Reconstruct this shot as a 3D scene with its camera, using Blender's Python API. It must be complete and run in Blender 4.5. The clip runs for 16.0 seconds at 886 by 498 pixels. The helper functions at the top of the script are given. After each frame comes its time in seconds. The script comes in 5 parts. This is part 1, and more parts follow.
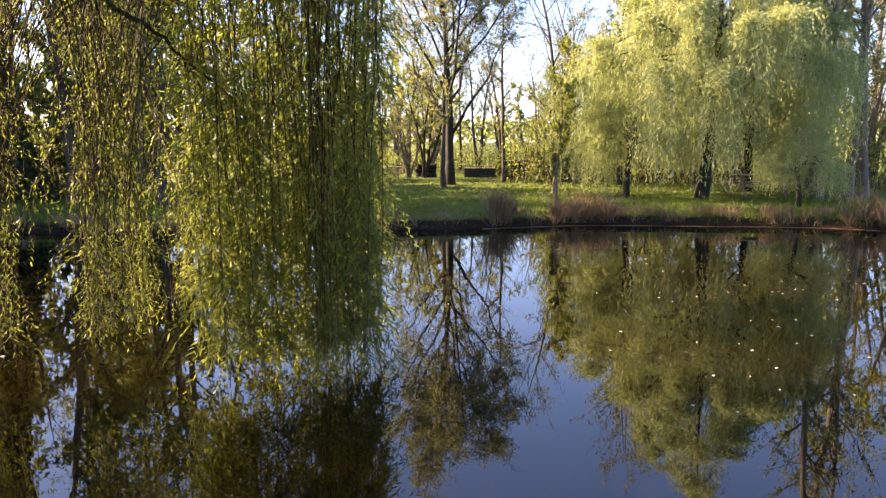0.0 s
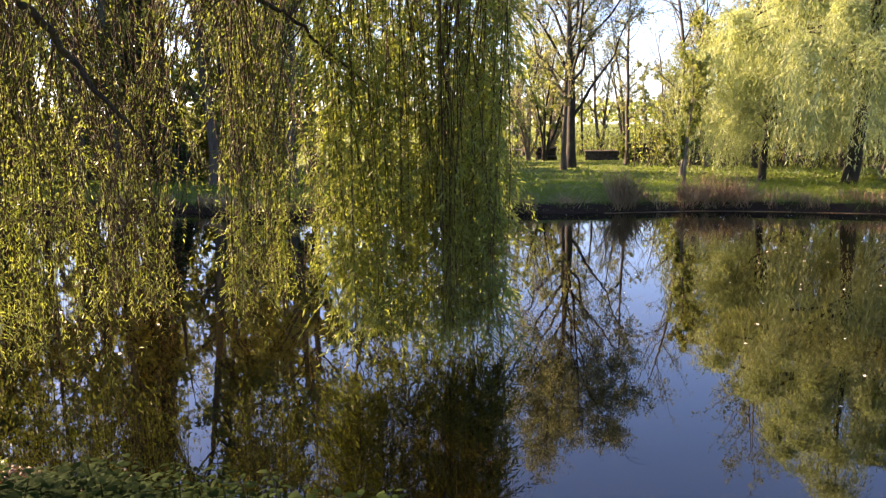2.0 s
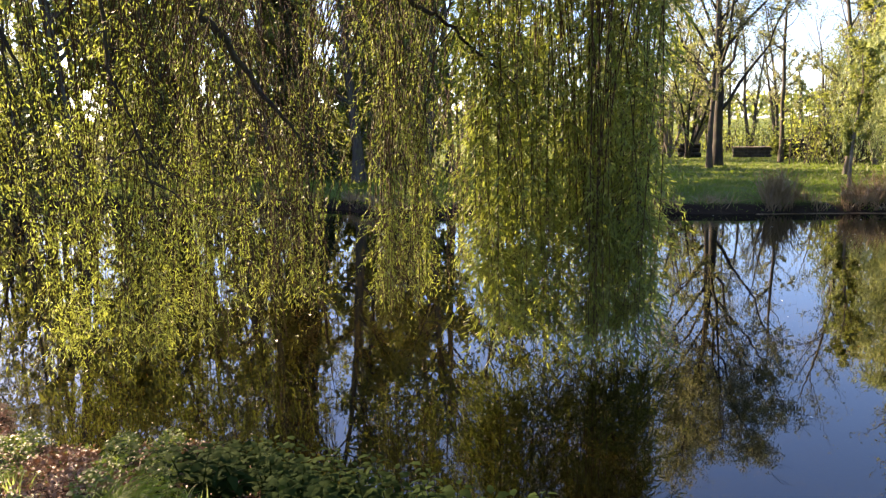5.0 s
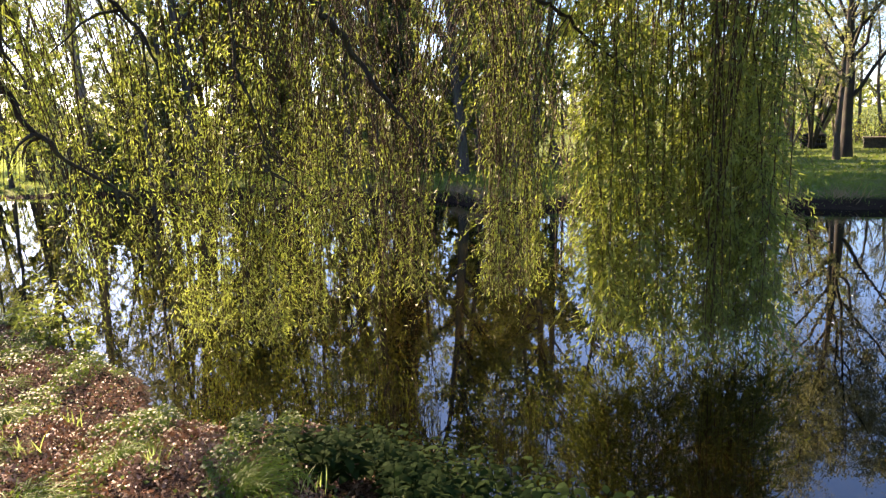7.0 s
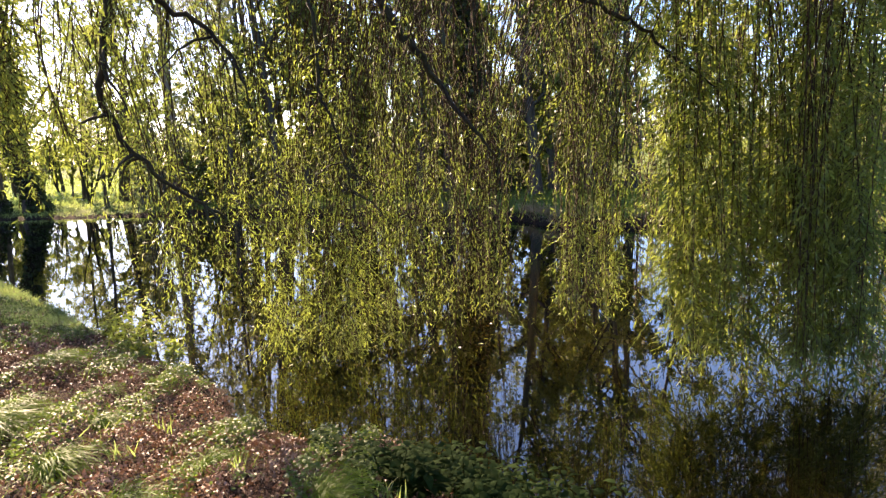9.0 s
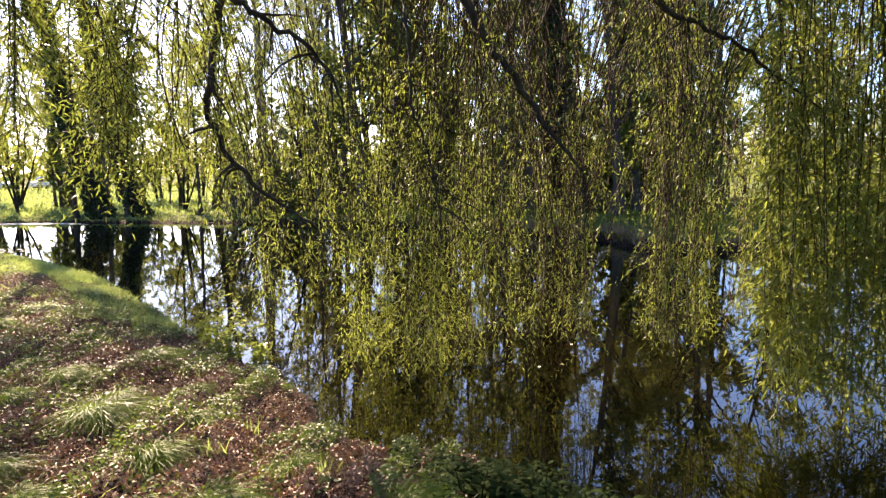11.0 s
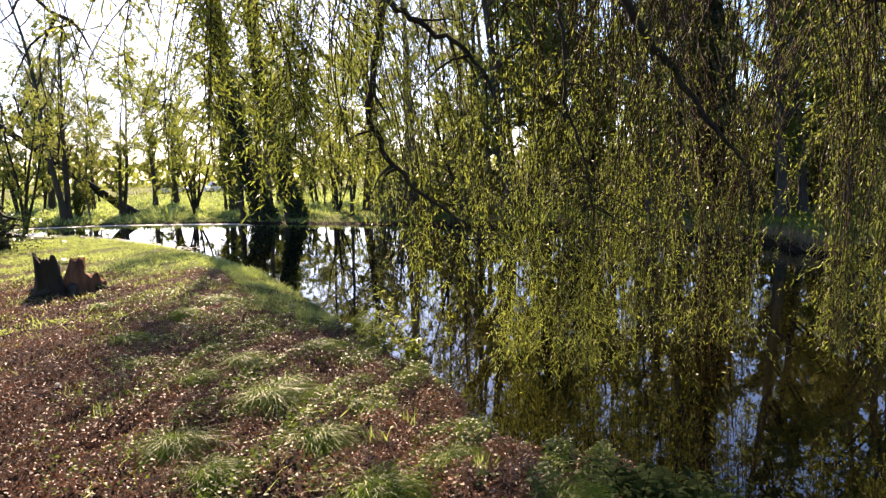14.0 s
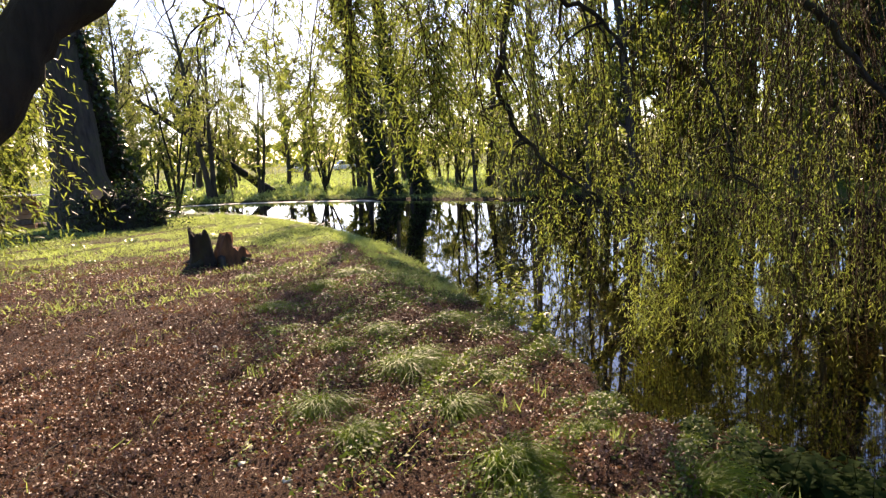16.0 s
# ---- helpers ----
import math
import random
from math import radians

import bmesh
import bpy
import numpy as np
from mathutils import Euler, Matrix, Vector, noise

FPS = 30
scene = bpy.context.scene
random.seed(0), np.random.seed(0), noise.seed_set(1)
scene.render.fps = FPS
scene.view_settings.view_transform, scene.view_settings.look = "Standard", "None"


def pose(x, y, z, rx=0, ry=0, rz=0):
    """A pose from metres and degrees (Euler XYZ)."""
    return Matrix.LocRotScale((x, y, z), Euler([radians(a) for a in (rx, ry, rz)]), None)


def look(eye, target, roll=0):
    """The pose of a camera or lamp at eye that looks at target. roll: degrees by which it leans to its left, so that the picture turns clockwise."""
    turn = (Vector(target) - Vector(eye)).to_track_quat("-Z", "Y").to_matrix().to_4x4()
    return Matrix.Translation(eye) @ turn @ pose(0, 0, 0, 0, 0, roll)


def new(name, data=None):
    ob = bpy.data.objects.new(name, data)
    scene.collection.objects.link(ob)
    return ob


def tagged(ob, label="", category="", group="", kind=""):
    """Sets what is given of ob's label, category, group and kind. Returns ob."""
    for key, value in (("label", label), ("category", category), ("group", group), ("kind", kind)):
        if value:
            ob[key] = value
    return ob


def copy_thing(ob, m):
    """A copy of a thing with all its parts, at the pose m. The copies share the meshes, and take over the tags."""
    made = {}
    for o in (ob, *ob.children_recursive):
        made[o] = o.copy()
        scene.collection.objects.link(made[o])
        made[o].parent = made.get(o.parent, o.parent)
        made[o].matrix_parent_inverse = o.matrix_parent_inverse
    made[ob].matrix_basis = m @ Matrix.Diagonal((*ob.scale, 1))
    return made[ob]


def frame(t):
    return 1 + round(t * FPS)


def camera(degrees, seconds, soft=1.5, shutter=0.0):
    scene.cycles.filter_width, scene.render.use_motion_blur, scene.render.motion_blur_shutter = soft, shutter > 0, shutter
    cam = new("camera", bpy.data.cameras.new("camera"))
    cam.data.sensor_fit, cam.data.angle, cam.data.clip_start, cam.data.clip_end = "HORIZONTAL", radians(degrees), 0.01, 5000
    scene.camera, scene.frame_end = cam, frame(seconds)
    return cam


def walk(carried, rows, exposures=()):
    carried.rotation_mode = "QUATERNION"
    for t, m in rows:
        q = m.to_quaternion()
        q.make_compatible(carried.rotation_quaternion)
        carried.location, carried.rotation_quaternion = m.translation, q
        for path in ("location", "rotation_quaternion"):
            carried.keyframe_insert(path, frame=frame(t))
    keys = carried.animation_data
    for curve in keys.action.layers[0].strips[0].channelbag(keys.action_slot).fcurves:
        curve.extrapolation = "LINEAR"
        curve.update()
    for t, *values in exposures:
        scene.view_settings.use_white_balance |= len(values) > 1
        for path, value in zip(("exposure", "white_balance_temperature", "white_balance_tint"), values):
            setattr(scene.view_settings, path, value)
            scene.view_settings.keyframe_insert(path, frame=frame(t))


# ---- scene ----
PATH = [
    (0.0, pose(-0.000, 0.000, 2.050, 81.67, 0.21, 0.00)),
    (0.5, pose(-0.022, 0.002, 2.051, 81.18, 0.06, 2.18)),
    (1.0, pose(-0.043, 0.003, 2.051, 81.18, 0.22, 4.61)),
    (1.5, pose(-0.065, -0.000, 2.051, 80.68, 0.44, 7.33)),
    (2.0, pose(-0.084, -0.005, 2.053, 80.32, 0.65, 9.75)),
    (2.5, pose(-0.101, -0.007, 2.054, 80.33, 0.85, 11.58)),
    (3.0, pose(-0.116, -0.009, 2.056, 80.76, 1.23, 13.21)),
    (3.5, pose(-0.131, -0.009, 2.057, 80.66, 1.26, 14.78)),
    (4.0, pose(-0.156, -0.016, 2.063, 80.51, 1.34, 16.92)),
    (6.5, pose(-0.253, -0.053, 2.071, 79.88, 1.45, 26.64)),
    (7.0, pose(-0.272, -0.057, 2.073, 79.88, 1.76, 29.10)),
    (7.5, pose(-0.280, -0.061, 2.070, 80.47, 1.67, 30.79)),
    (8.0, pose(-0.286, -0.070, 2.059, 81.15, 1.84, 32.54)),
    (8.5, pose(-0.299, -0.077, 2.055, 81.44, 2.25, 33.84)),
    (11.0, pose(-0.359, -0.140, 2.054, 83.30, 0.87, 41.64)),
    (11.5, pose(-0.370, -0.143, 2.048, 83.44, 1.03, 43.91)),
    (12.0, pose(-0.376, -0.147, 2.046, 83.53, 0.63, 45.14)),
    (12.5, pose(-0.384, -0.161, 2.042, 83.63, 0.93, 47.05)),
    (13.0, pose(-0.382, -0.184, 2.043, 83.95, 0.93, 48.81)),
    (13.5, pose(-0.393, -0.209, 2.039, 84.29, 1.09, 51.25)),
    (14.0, pose(-0.406, -0.225, 2.035, 83.72, 1.59, 53.38)),
    (14.5, pose(-0.414, -0.238, 2.034, 83.10, 1.94, 55.45)),
    (15.0, pose(-0.419, -0.257, 2.029, 82.55, 2.24, 58.07)),
    (15.5, pose(-0.421, -0.275, 2.025, 82.29, 2.66, 60.74)),
    (16.0, pose(-0.420, -0.300, 2.022, 82.07, 2.80, 63.44)),
]
cam = camera(65.86, 16.0, soft=1.35)
walk(cam, PATH, [(0.0, 2.56, 7100, 34), (1.0, 2.6, 7100, 34), (2.0, 2.65, 7100, 34), (3.5, 2.63, 7000, 31), (6.5, 2.57, 6600, 27), (8.5, 2.5, 6500, 27),
                (11.0, 2.22, 6400, 28), (12.5, 2.02, 6400, 28), (14.0, 1.8, 6400, 28), (16.0, 1.68, 6500, 26)])

# ---- daylight: low spring sun, ahead and left over the pond ----
SUN_AZ, SUN_EL = 71.0, 29.0          # degrees left of +y, degrees up
to_sun = Vector((-math.sin(radians(SUN_AZ)) * math.cos(radians(SUN_EL)),
                 math.cos(radians(SUN_AZ)) * math.cos(radians(SUN_EL)), math.sin(radians(SUN_EL))))
world = bpy.data.worlds.new("sky")
scene.world = world
world.use_nodes = True
wn = world.node_tree
sky = wn.nodes.new("ShaderNodeTexSky")
sky.sky_type = "NISHITA"
sky.sun_disc = False
sky.sun_elevation = radians(SUN_EL)
sky.sun_rotation = radians(-SUN_AZ)
sky.air_density, sky.dust_density, sky.ozone_density = 1.0, 0.6, 5.0
wn.nodes["Background"].inputs[1].default_value = 0.082
wn.links.new(sky.outputs[0], wn.nodes["Background"].inputs[0])
sun_data = bpy.data.lights.new("sun", "SUN")
sun_data.energy, sun_data.angle, sun_data.color = 5.0, radians(0.55), (1.0, 0.79, 0.50)
sun = new("sun", sun_data)
sun.matrix_world = look((0, 0, 60), Vector((0, 0, 60)) - to_sun)


# ---- materials ----
class Nodes:
    """A small builder for node materials."""

    def __init__(self, name):
        self.m = bpy.data.materials.new(name)
        self.m.use_nodes = True
        self.t = self.m.node_tree
        self.b = self.t.nodes["Principled BSDF"]
        self.out = self.t.nodes["Material Output"]
        tc = self.t.nodes.new("ShaderNodeTexCoord")
        self.co = tc.outputs["Object"]

    def node(self, kind, **inputs):
        n = self.t.nodes.new(kind)
        for k, v in inputs.items():
            self.put(n.inputs[k.replace("_", " ")], v)
        return n

    def put(self, socket, v):
        if isinstance(v, bpy.types.NodeSocket):
            self.t.links.new(v, socket)
        else:
            socket.default_value = v

    def noise(self, scale, detail=4.0, rough=0.55, stretch=None):
        co = self.co
        if stretch:
            mp = self.node("ShaderNodeMapping", Vector=co, Scale=stretch)
            co = mp.outputs[0]
        return self.node("ShaderNodeTexNoise", Vector=co, Scale=scale, Detail=detail, Roughness=rough).outputs["Fac"]

    def ramp(self, fac, *stops):
        n = self.t.nodes.new("ShaderNodeValToRGB")
        els = n.color_ramp.elements
        while len(els) < len(stops):
            els.new(0.5)
        for el, (p, c) in zip(els, stops):
            el.position, el.color = p, (*c, 1.0)
        self.put(n.inputs[0], fac)
        return n.outputs[0]

    def mix(self, fac, a, b, blend="MIX"):
        n = self.t.nodes.new("ShaderNodeMix")
        n.data_type, n.blend_type = "RGBA", blend
        self.put(n.inputs["Factor"], fac)
        for s, v in ((n.inputs[6], a), (n.inputs[7], b)):
            self.put(s, (*v, 1.0) if isinstance(v, tuple) else v)
        return n.outputs[2]

    def bump(self, height, strength=0.5, distance=0.02):
        n = self.node("ShaderNodeBump", Height=height, Strength=strength, Distance=distance)
        self.put(self.b.inputs["Normal"], n.outputs[0])
        return n.outputs[0]


def leaf_material(name, dark, light, gloss=0.45, passing=0.5, glow=(1.0, 1.0, 0.45), shine=0.4):
    """Thin leaf: half its light passes through, tinted yellow."""
    k = Nodes(name)
    isl = k.node("ShaderNodeNewGeometry").outputs["Random Per Island"]
    patch = k.noise(0.9, 3.0)
    c1 = k.ramp(isl, (0.0, dark), (1.0, light))
    c2 = k.mix(0.6, c1, k.ramp(patch, (0.3, dark), (0.7, light)))
    k.put(k.b.inputs["Base Color"], c2)
    k.b.inputs["Roughness"].default_value = gloss
    k.b.inputs["Specular IOR Level"].default_value = shine
    tr = k.node("ShaderNodeBsdfTranslucent", Color=k.mix(1.0, c2, glow, "MULTIPLY"))
    mixer = k.t.nodes.new("ShaderNodeMixShader")
    mixer.inputs[0].default_value = passing
    k.t.links.new(k.b.outputs[0], mixer.inputs[1])
    k.t.links.new(tr.outputs[0], mixer.inputs[2])
    k.t.links.new(mixer.outputs[0], k.out.inputs[0])
    return k.m


def bark_material(name, dark, light, scale=14.0, mossy=0.0):
    k = Nodes(name)
    ridges = k.noise(scale, 6.0, 0.6, (1.0, 1.0, 0.18))
    col = k.ramp(ridges, (0.3, dark), (0.7, light))
    if mossy:
        col = k.mix(k.ramp(k.noise(2.2, 5.0), (0.45, (0, 0, 0)), (0.62, (mossy,) * 3)), col, (0.06, 0.075, 0.02))
    k.put(k.b.inputs["Base Color"], col)
    k.b.inputs["Roughness"].default_value = 0.9
    k.bump(ridges, 0.9, 0.03)
    return k.m


def plain_material(name, dark, light, scale, rough=0.8, strength=0.4, stretch=None):
    k = Nodes(name)
    n = k.noise(scale, 6.0, 0.6, stretch)
    k.put(k.b.inputs["Base Color"], k.ramp(n, (0.3, dark), (0.7, light)))
    k.b.inputs["Roughness"].default_value = rough
    k.bump(k.noise(scale * 2.3, 5.0, 0.6, stretch), strength, 0.01)
    return k.m


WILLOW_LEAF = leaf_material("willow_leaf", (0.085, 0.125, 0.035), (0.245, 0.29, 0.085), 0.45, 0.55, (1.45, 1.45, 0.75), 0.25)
# paler than the near willow: overexposed sunlight is put into this leaf colour
WILLOW_FAR_LIT = leaf_material("far_willow_lit_leaf", (0.19, 0.235, 0.095), (0.45, 0.51, 0.26), 0.6, 0.36, (1.4, 1.4, 0.85), 0.15)
SPRING_LEAF = leaf_material("spring_leaf", (0.095, 0.125, 0.030), (0.235, 0.27, 0.085), 0.5, 0.56, (1.55, 1.55, 0.85), 0.25)
OLIVE_LEAF = leaf_material("olive_bud_leaf", (0.17, 0.185, 0.10), (0.31, 0.325, 0.195), 0.6, 0.45, (1.25, 1.25, 0.85))
PALE_LEAF = leaf_material("pale_bud_leaf", (0.14, 0.15, 0.065), (0.30, 0.32, 0.16), 0.6, 0.45, (1.2, 1.25, 0.8))
DARK_LEAF = leaf_material("dark_leaf", (0.015, 0.035, 0.01), (0.05, 0.085, 0.02), 0.35, 0.25)
GROUND_LEAF = leaf_material("ground_leaf", (0.032, 0.060, 0.014), (0.14, 0.20, 0.055), 0.5, 0.4, (1.5, 1.5, 0.7), 0.26)
TUFT_BLADE = leaf_material("tuft_blade", (0.05, 0.095, 0.012), (0.17, 0.26, 0.035), 0.5, 0.45, (1.6, 1.6, 0.7), 0.16)
GRASS_BLADE = leaf_material("grass_blade", (0.13, 0.185, 0.055), (0.36, 0.45, 0.19), 0.34, 0.52, (1.5, 1.5, 0.9), 0.55)
LAWN_BLADE = leaf_material("lawn_blade", (0.05, 0.095, 0.012), (0.165, 0.24, 0.035), 0.45, 0.45, (1.4, 1.4, 0.6))
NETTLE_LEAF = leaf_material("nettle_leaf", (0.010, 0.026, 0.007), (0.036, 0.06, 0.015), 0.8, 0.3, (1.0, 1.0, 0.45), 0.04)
LITTER_LEAF = leaf_material("dead_leaf", (0.024, 0.014, 0.010), (0.38, 0.255, 0.19), 0.55, 0.12, (1.0, 0.7, 0.4), 0.28)
REED = leaf_material("dry_reed", (0.09, 0.058, 0.026), (0.36, 0.27, 0.15), 0.6, 0.25, (1.0, 0.85, 0.55))
PETAL = plain_material("petal", (0.6, 0.6, 0.5), (0.8, 0.8, 0.72), 40.0)
# near-black because the shade on the limbs is put into the bark colour
BARK_WILLOW_SHADED = bark_material("shaded_willow_bark", (0.008, 0.006, 0.005), (0.036, 0.028, 0.020), 16.0, 0.3)
BARK_TWIG = bark_material("willow_twig", (0.020, 0.011, 0.005), (0.075, 0.042, 0.014), 20.0)
BARK_GREY = bark_material("grey_bark", (0.022, 0.018, 0.014), (0.082, 0.067, 0.052), 10.0, 0.4)
BARK_PALE = bark_material("pale_bark", (0.07, 0.056, 0.042), (0.22, 0.185, 0.145), 8.0, 0.2)
# dark bark with the shade of backlit trunks painted into it
BARK_SHADED = bark_material("shaded_bark", (0.006, 0.005, 0.004), (0.026, 0.021, 0.017), 10.0, 0.3)
OLD_WOOD = plain_material("rotten_wood", (0.03, 0.014, 0.008), (0.23, 0.115, 0.055), 9.0, 0.9, 0.9, (1, 1, 0.25))
CUT_WOOD = plain_material("cut_wood", (0.34, 0.17, 0.08), (0.55, 0.32, 0.18), 6.0, 0.8)
GREY_WOOD = plain_material("weathered_wood", (0.09, 0.07, 0.055), (0.26, 0.21, 0.17), 9.0, 0.85, 0.5, (1, 8, 1))
STONE = plain_material("dark_stone", (0.02, 0.019, 0.017), (0.09, 0.085, 0.075), 5.0, 0.95, 0.8)
TARP = plain_material("blue_grey_tarp", (0.18, 0.21, 0.27), (0.36, 0.40, 0.47), 3.0, 0.5)
WHITE_PAINT = plain_material("white_paint", (0.6, 0.6, 0.6), (0.8, 0.8, 0.79), 3.0, 0.35, 0.05)
DARK_GLASS = plain_material("car_glass", (0.01, 0.012, 0.014), (0.02, 0.022, 0.025), 3.0, 0.08, 0.0)
RUBBER = plain_material("rubber", (0.012, 0.012, 0.012), (0.03, 0.03, 0.03), 20.0, 0.9, 0.1)


def water_material():
    k = Nodes("pond_water")
    murk = k.noise(0.12, 4.0)
    k.put(k.b.inputs["Base Color"], k.ramp(murk, (0.3, (0.0055, 0.0044, 0.0008)), (0.7, (0.009, 0.007, 0.0014))))
    k.b.inputs["Roughness"].default_value = 0.012
    k.b.subsurface_method = "BURLEY"
    k.b.inputs["Subsurface Weight"].default_value = 1.0
    k.b.inputs["Subsurface Radius"].default_value = (1.0, 0.9, 0.6)
    k.b.inputs["Subsurface Scale"].default_value = 0.6
    k.b.inputs["IOR"].default_value = 1.56
    a = k.noise(3.5, 2.0, 0.5)
    b = k.noise(0.6, 2.0, 0.5)
    n = k.node("ShaderNodeMath", Value=a)
    n.operation = "MULTIPLY_ADD"
    n.inputs[1].default_value = 0.25
    k.put(n.inputs[2], b)
    k.bump(n.outputs[0], 0.03, 0.05)
    return k.m


WATER = water_material()


def ground_material():
    k = Nodes("soil_and_grass")
    litter = k.node("ShaderNodeAttribute")
    litter.attribute_name = "litter"
    fine, broad = k.noise(38.0, 6.0, 0.65), k.noise(0.7, 5.0, 0.6)
    grass = k.ramp(fine, (0.25, (0.045, 0.068, 0.010)), (0.55, (0.115, 0.155, 0.032)), (0.8, (0.22, 0.26, 0.09)))
    grass = k.mix(k.ramp(broad, (0.4, (0, 0, 0)), (0.75, (0.6, 0.6, 0.6))), grass, (0.12, 0.135, 0.04))
    soil = k.ramp(k.noise(85.0, 8.0, 0.8), (0.38, (0.010, 0.006, 0.0045)), (0.5, (0.06, 0.034, 0.025)), (0.64, (0.23, 0.148, 0.112)))
    soil = k.mix(k.ramp(k.noise(1.6, 4.0), (0.35, (0, 0, 0)), (0.7, (0.5, 0.5, 0.5))), soil, (0.05, 0.030, 0.022))
    edge = k.node("ShaderNodeMath", Value=litter.outputs["Fac"])
    edge.operation = "ADD"
    rough_edge = k.node("ShaderNodeMath", Value=k.noise(2.5, 6.0, 0.7))
    rough_edge.operation = "SUBTRACT"
    rough_edge.inputs[1].default_value = 0.5
    k.put(edge.inputs[1], rough_edge.outputs[0])
    col = k.mix(k.ramp(edge.outputs[0], (0.42, (0, 0, 0)), (0.58, (1, 1, 1))), grass, soil)
    wet = k.node("ShaderNodeAttribute")
    wet.attribute_name = "wet"
    col = k.mix(wet.outputs["Fac"], col, (0.020, 0.015, 0.009))
    k.put(k.b.inputs["Base Color"], col)
    k.b.inputs["Roughness"].default_value = 0.95
    k.b.inputs["Specular IOR Level"].default_value = 0.08
    k.bump(k.noise(70.0, 7.0, 0.75), 1.0, 0.06)
    return k.m


GROUND = ground_material()


# ---- mesh helpers ----
class Geo:
    """Gathers vertices, triangles and quads for one mesh."""

    def __init__(self):
        self.v, self.q, self.t, self.n = [], [], [], 0

    def add(self, verts, quads=None, tris=None):
        verts = np.asarray(verts, float).reshape(-1, 3)
        if quads is not None and len(quads):
            self.q.append(np.asarray(quads, int) + self.n)
        if tris is not None and len(tris):
            self.t.append(np.asarray(tris, int) + self.n)
        self.v.append(verts)
        self.n += len(verts)

    def tube(self, pts, radii, sides=6, cap=True):
        p = np.asarray(pts, float)
        r = np.asarray(radii, float)
        d = np.gradient(p, axis=0)
        d /= np.linalg.norm(d, axis=1, keepdims=True) + 1e-9
        ref = np.array([1.0, 0, 0]) if abs(d[:, 0]).mean() < 0.7 else np.array([0, 1.0, 0])
        u = np.cross(d, ref)
        u /= np.linalg.norm(u, axis=1, keepdims=True) + 1e-9
        w = np.cross(d, u)
        a = np.arange(sides) * 2 * math.pi / sides
        ring = (p[:, None] + (u[:, None] * np.cos(a)[None, :, None] + w[:, None] * np.sin(a)[None, :, None]) * r[:, None, None])
        m = len(p)
        i = np.arange(m - 1)[:, None] * sides + np.arange(sides)[None]
        j = np.arange(m - 1)[:, None] * sides + (np.arange(sides)[None] + 1) % sides
        q = np.stack([i, j, j + sides, i + sides], -1).reshape(-1, 4)
        self.add(ring.reshape(-1, 3), q)
        if cap:
            top = (m - 1) * sides
            self.add(np.vstack([ring[-1], p[-1] + d[-1] * r[-1] * 0.5]), None,
                     [[k, (k + 1) % sides, sides] for k in range(sides)])

    def leaves(self, p, d, nrm, length, width, bend=0.15, fine=False):
        """Lance-shaped leaves from points p along unit directions d; nrm: the way their faces look."""
        s = np.cross(d, nrm)
        s /= np.linalg.norm(s, axis=1, keepdims=True) + 1e-9
        up = np.cross(s, d)
        L, W = np.reshape(length, (-1, 1)), np.reshape(width, (-1, 1))
        k = np.arange(len(p))[:, None]
        if fine:
            v = [p, p + d * L * .3 + s * W * .5 + up * L * bend * .2, p + d * L * .3 - s * W * .5 + up * L * bend * .2,
                 p + d * L * .68 + s * W * .36 - up * L * bend * .1, p + d * L * .68 - s * W * .36 - up * L * bend * .1,
                 p + d * L - up * L * bend]
            v = np.stack(v, 1).reshape(-1, 3)
            self.add(v, k * 6 + [[1, 2, 4, 3]], np.vstack([k * 6 + [[0, 2, 1]], k * 6 + [[3, 4, 5]]]))
        else:
            v = np.stack([p, p + d * L * .45 + s * W * .5 + up * L * bend, p + d * L, p + d * L * .45 - s * W * .5 + up * L * bend], 1)
            self.add(v.reshape(-1, 3), k * 4 + [[0, 1, 2, 3]])

    def mesh(self, name, material, smooth=False):
        me = bpy.data.meshes.new(name)
        v = np.concatenate(self.v)
        q = np.concatenate(self.q) if self.q else np.zeros((0, 4), int)
        t = np.concatenate(self.t) if self.t else np.zeros((0, 3), int)
        me.vertices.add(len(v))
        me.vertices.foreach_set("co", v.ravel())
        loops = np.concatenate([q.ravel(), t.ravel()])
        me.loops.add(len(loops))
        me.loops.foreach_set("vertex_index", loops)
        me.polygons.add(len(q) + len(t))
        me.polygons.foreach_set("loop_start", np.concatenate([np.arange(len(q)) * 4, len(q) * 4 + np.arange(len(t)) * 3]))
        if smooth:
            me.polygons.foreach_set("use_smooth", np.ones(len(q) + len(t), bool))
        me.update(calc_edges=True)
        me.validate()
        me.materials.append(material)
        return me

    def part(self, name, material, parent=None, label="", smooth=False):
        ob = new(name, self.mesh(name, material, smooth))
        ob.parent = parent
        if label:
            tagged(ob, label)
        return ob


def part(name, bm, material, parent, label=""):
    me = bpy.data.meshes.new(name)
    bm.to_mesh(me)
    bm.free()
    me.materials.append(material)
    ob = new(name, me)
    ob.parent = parent
    if label:
        tagged(ob, label)
    return ob


def slab(size, centre=(0, 0, 0), bevel=0.01, turn=None):
    """A bevelled block as a bmesh."""
    bm = bmesh.new()
    bmesh.ops.create_cube(bm, size=1.0)
    bmesh.ops.scale(bm, vec=size, verts=bm.verts)
    if bevel:
        bmesh.ops.bevel(bm, geom=bm.edges[:], offset=bevel, segments=2, affect="EDGES", profile=0.6)
    if turn is not None:
        bmesh.ops.transform(bm, matrix=turn, verts=bm.verts)
    bmesh.ops.translate(bm, vec=centre, verts=bm.verts)
    return bm


def unit(a):
    return a / (np.linalg.norm(a, axis=-1, keepdims=True) + 1e-9)


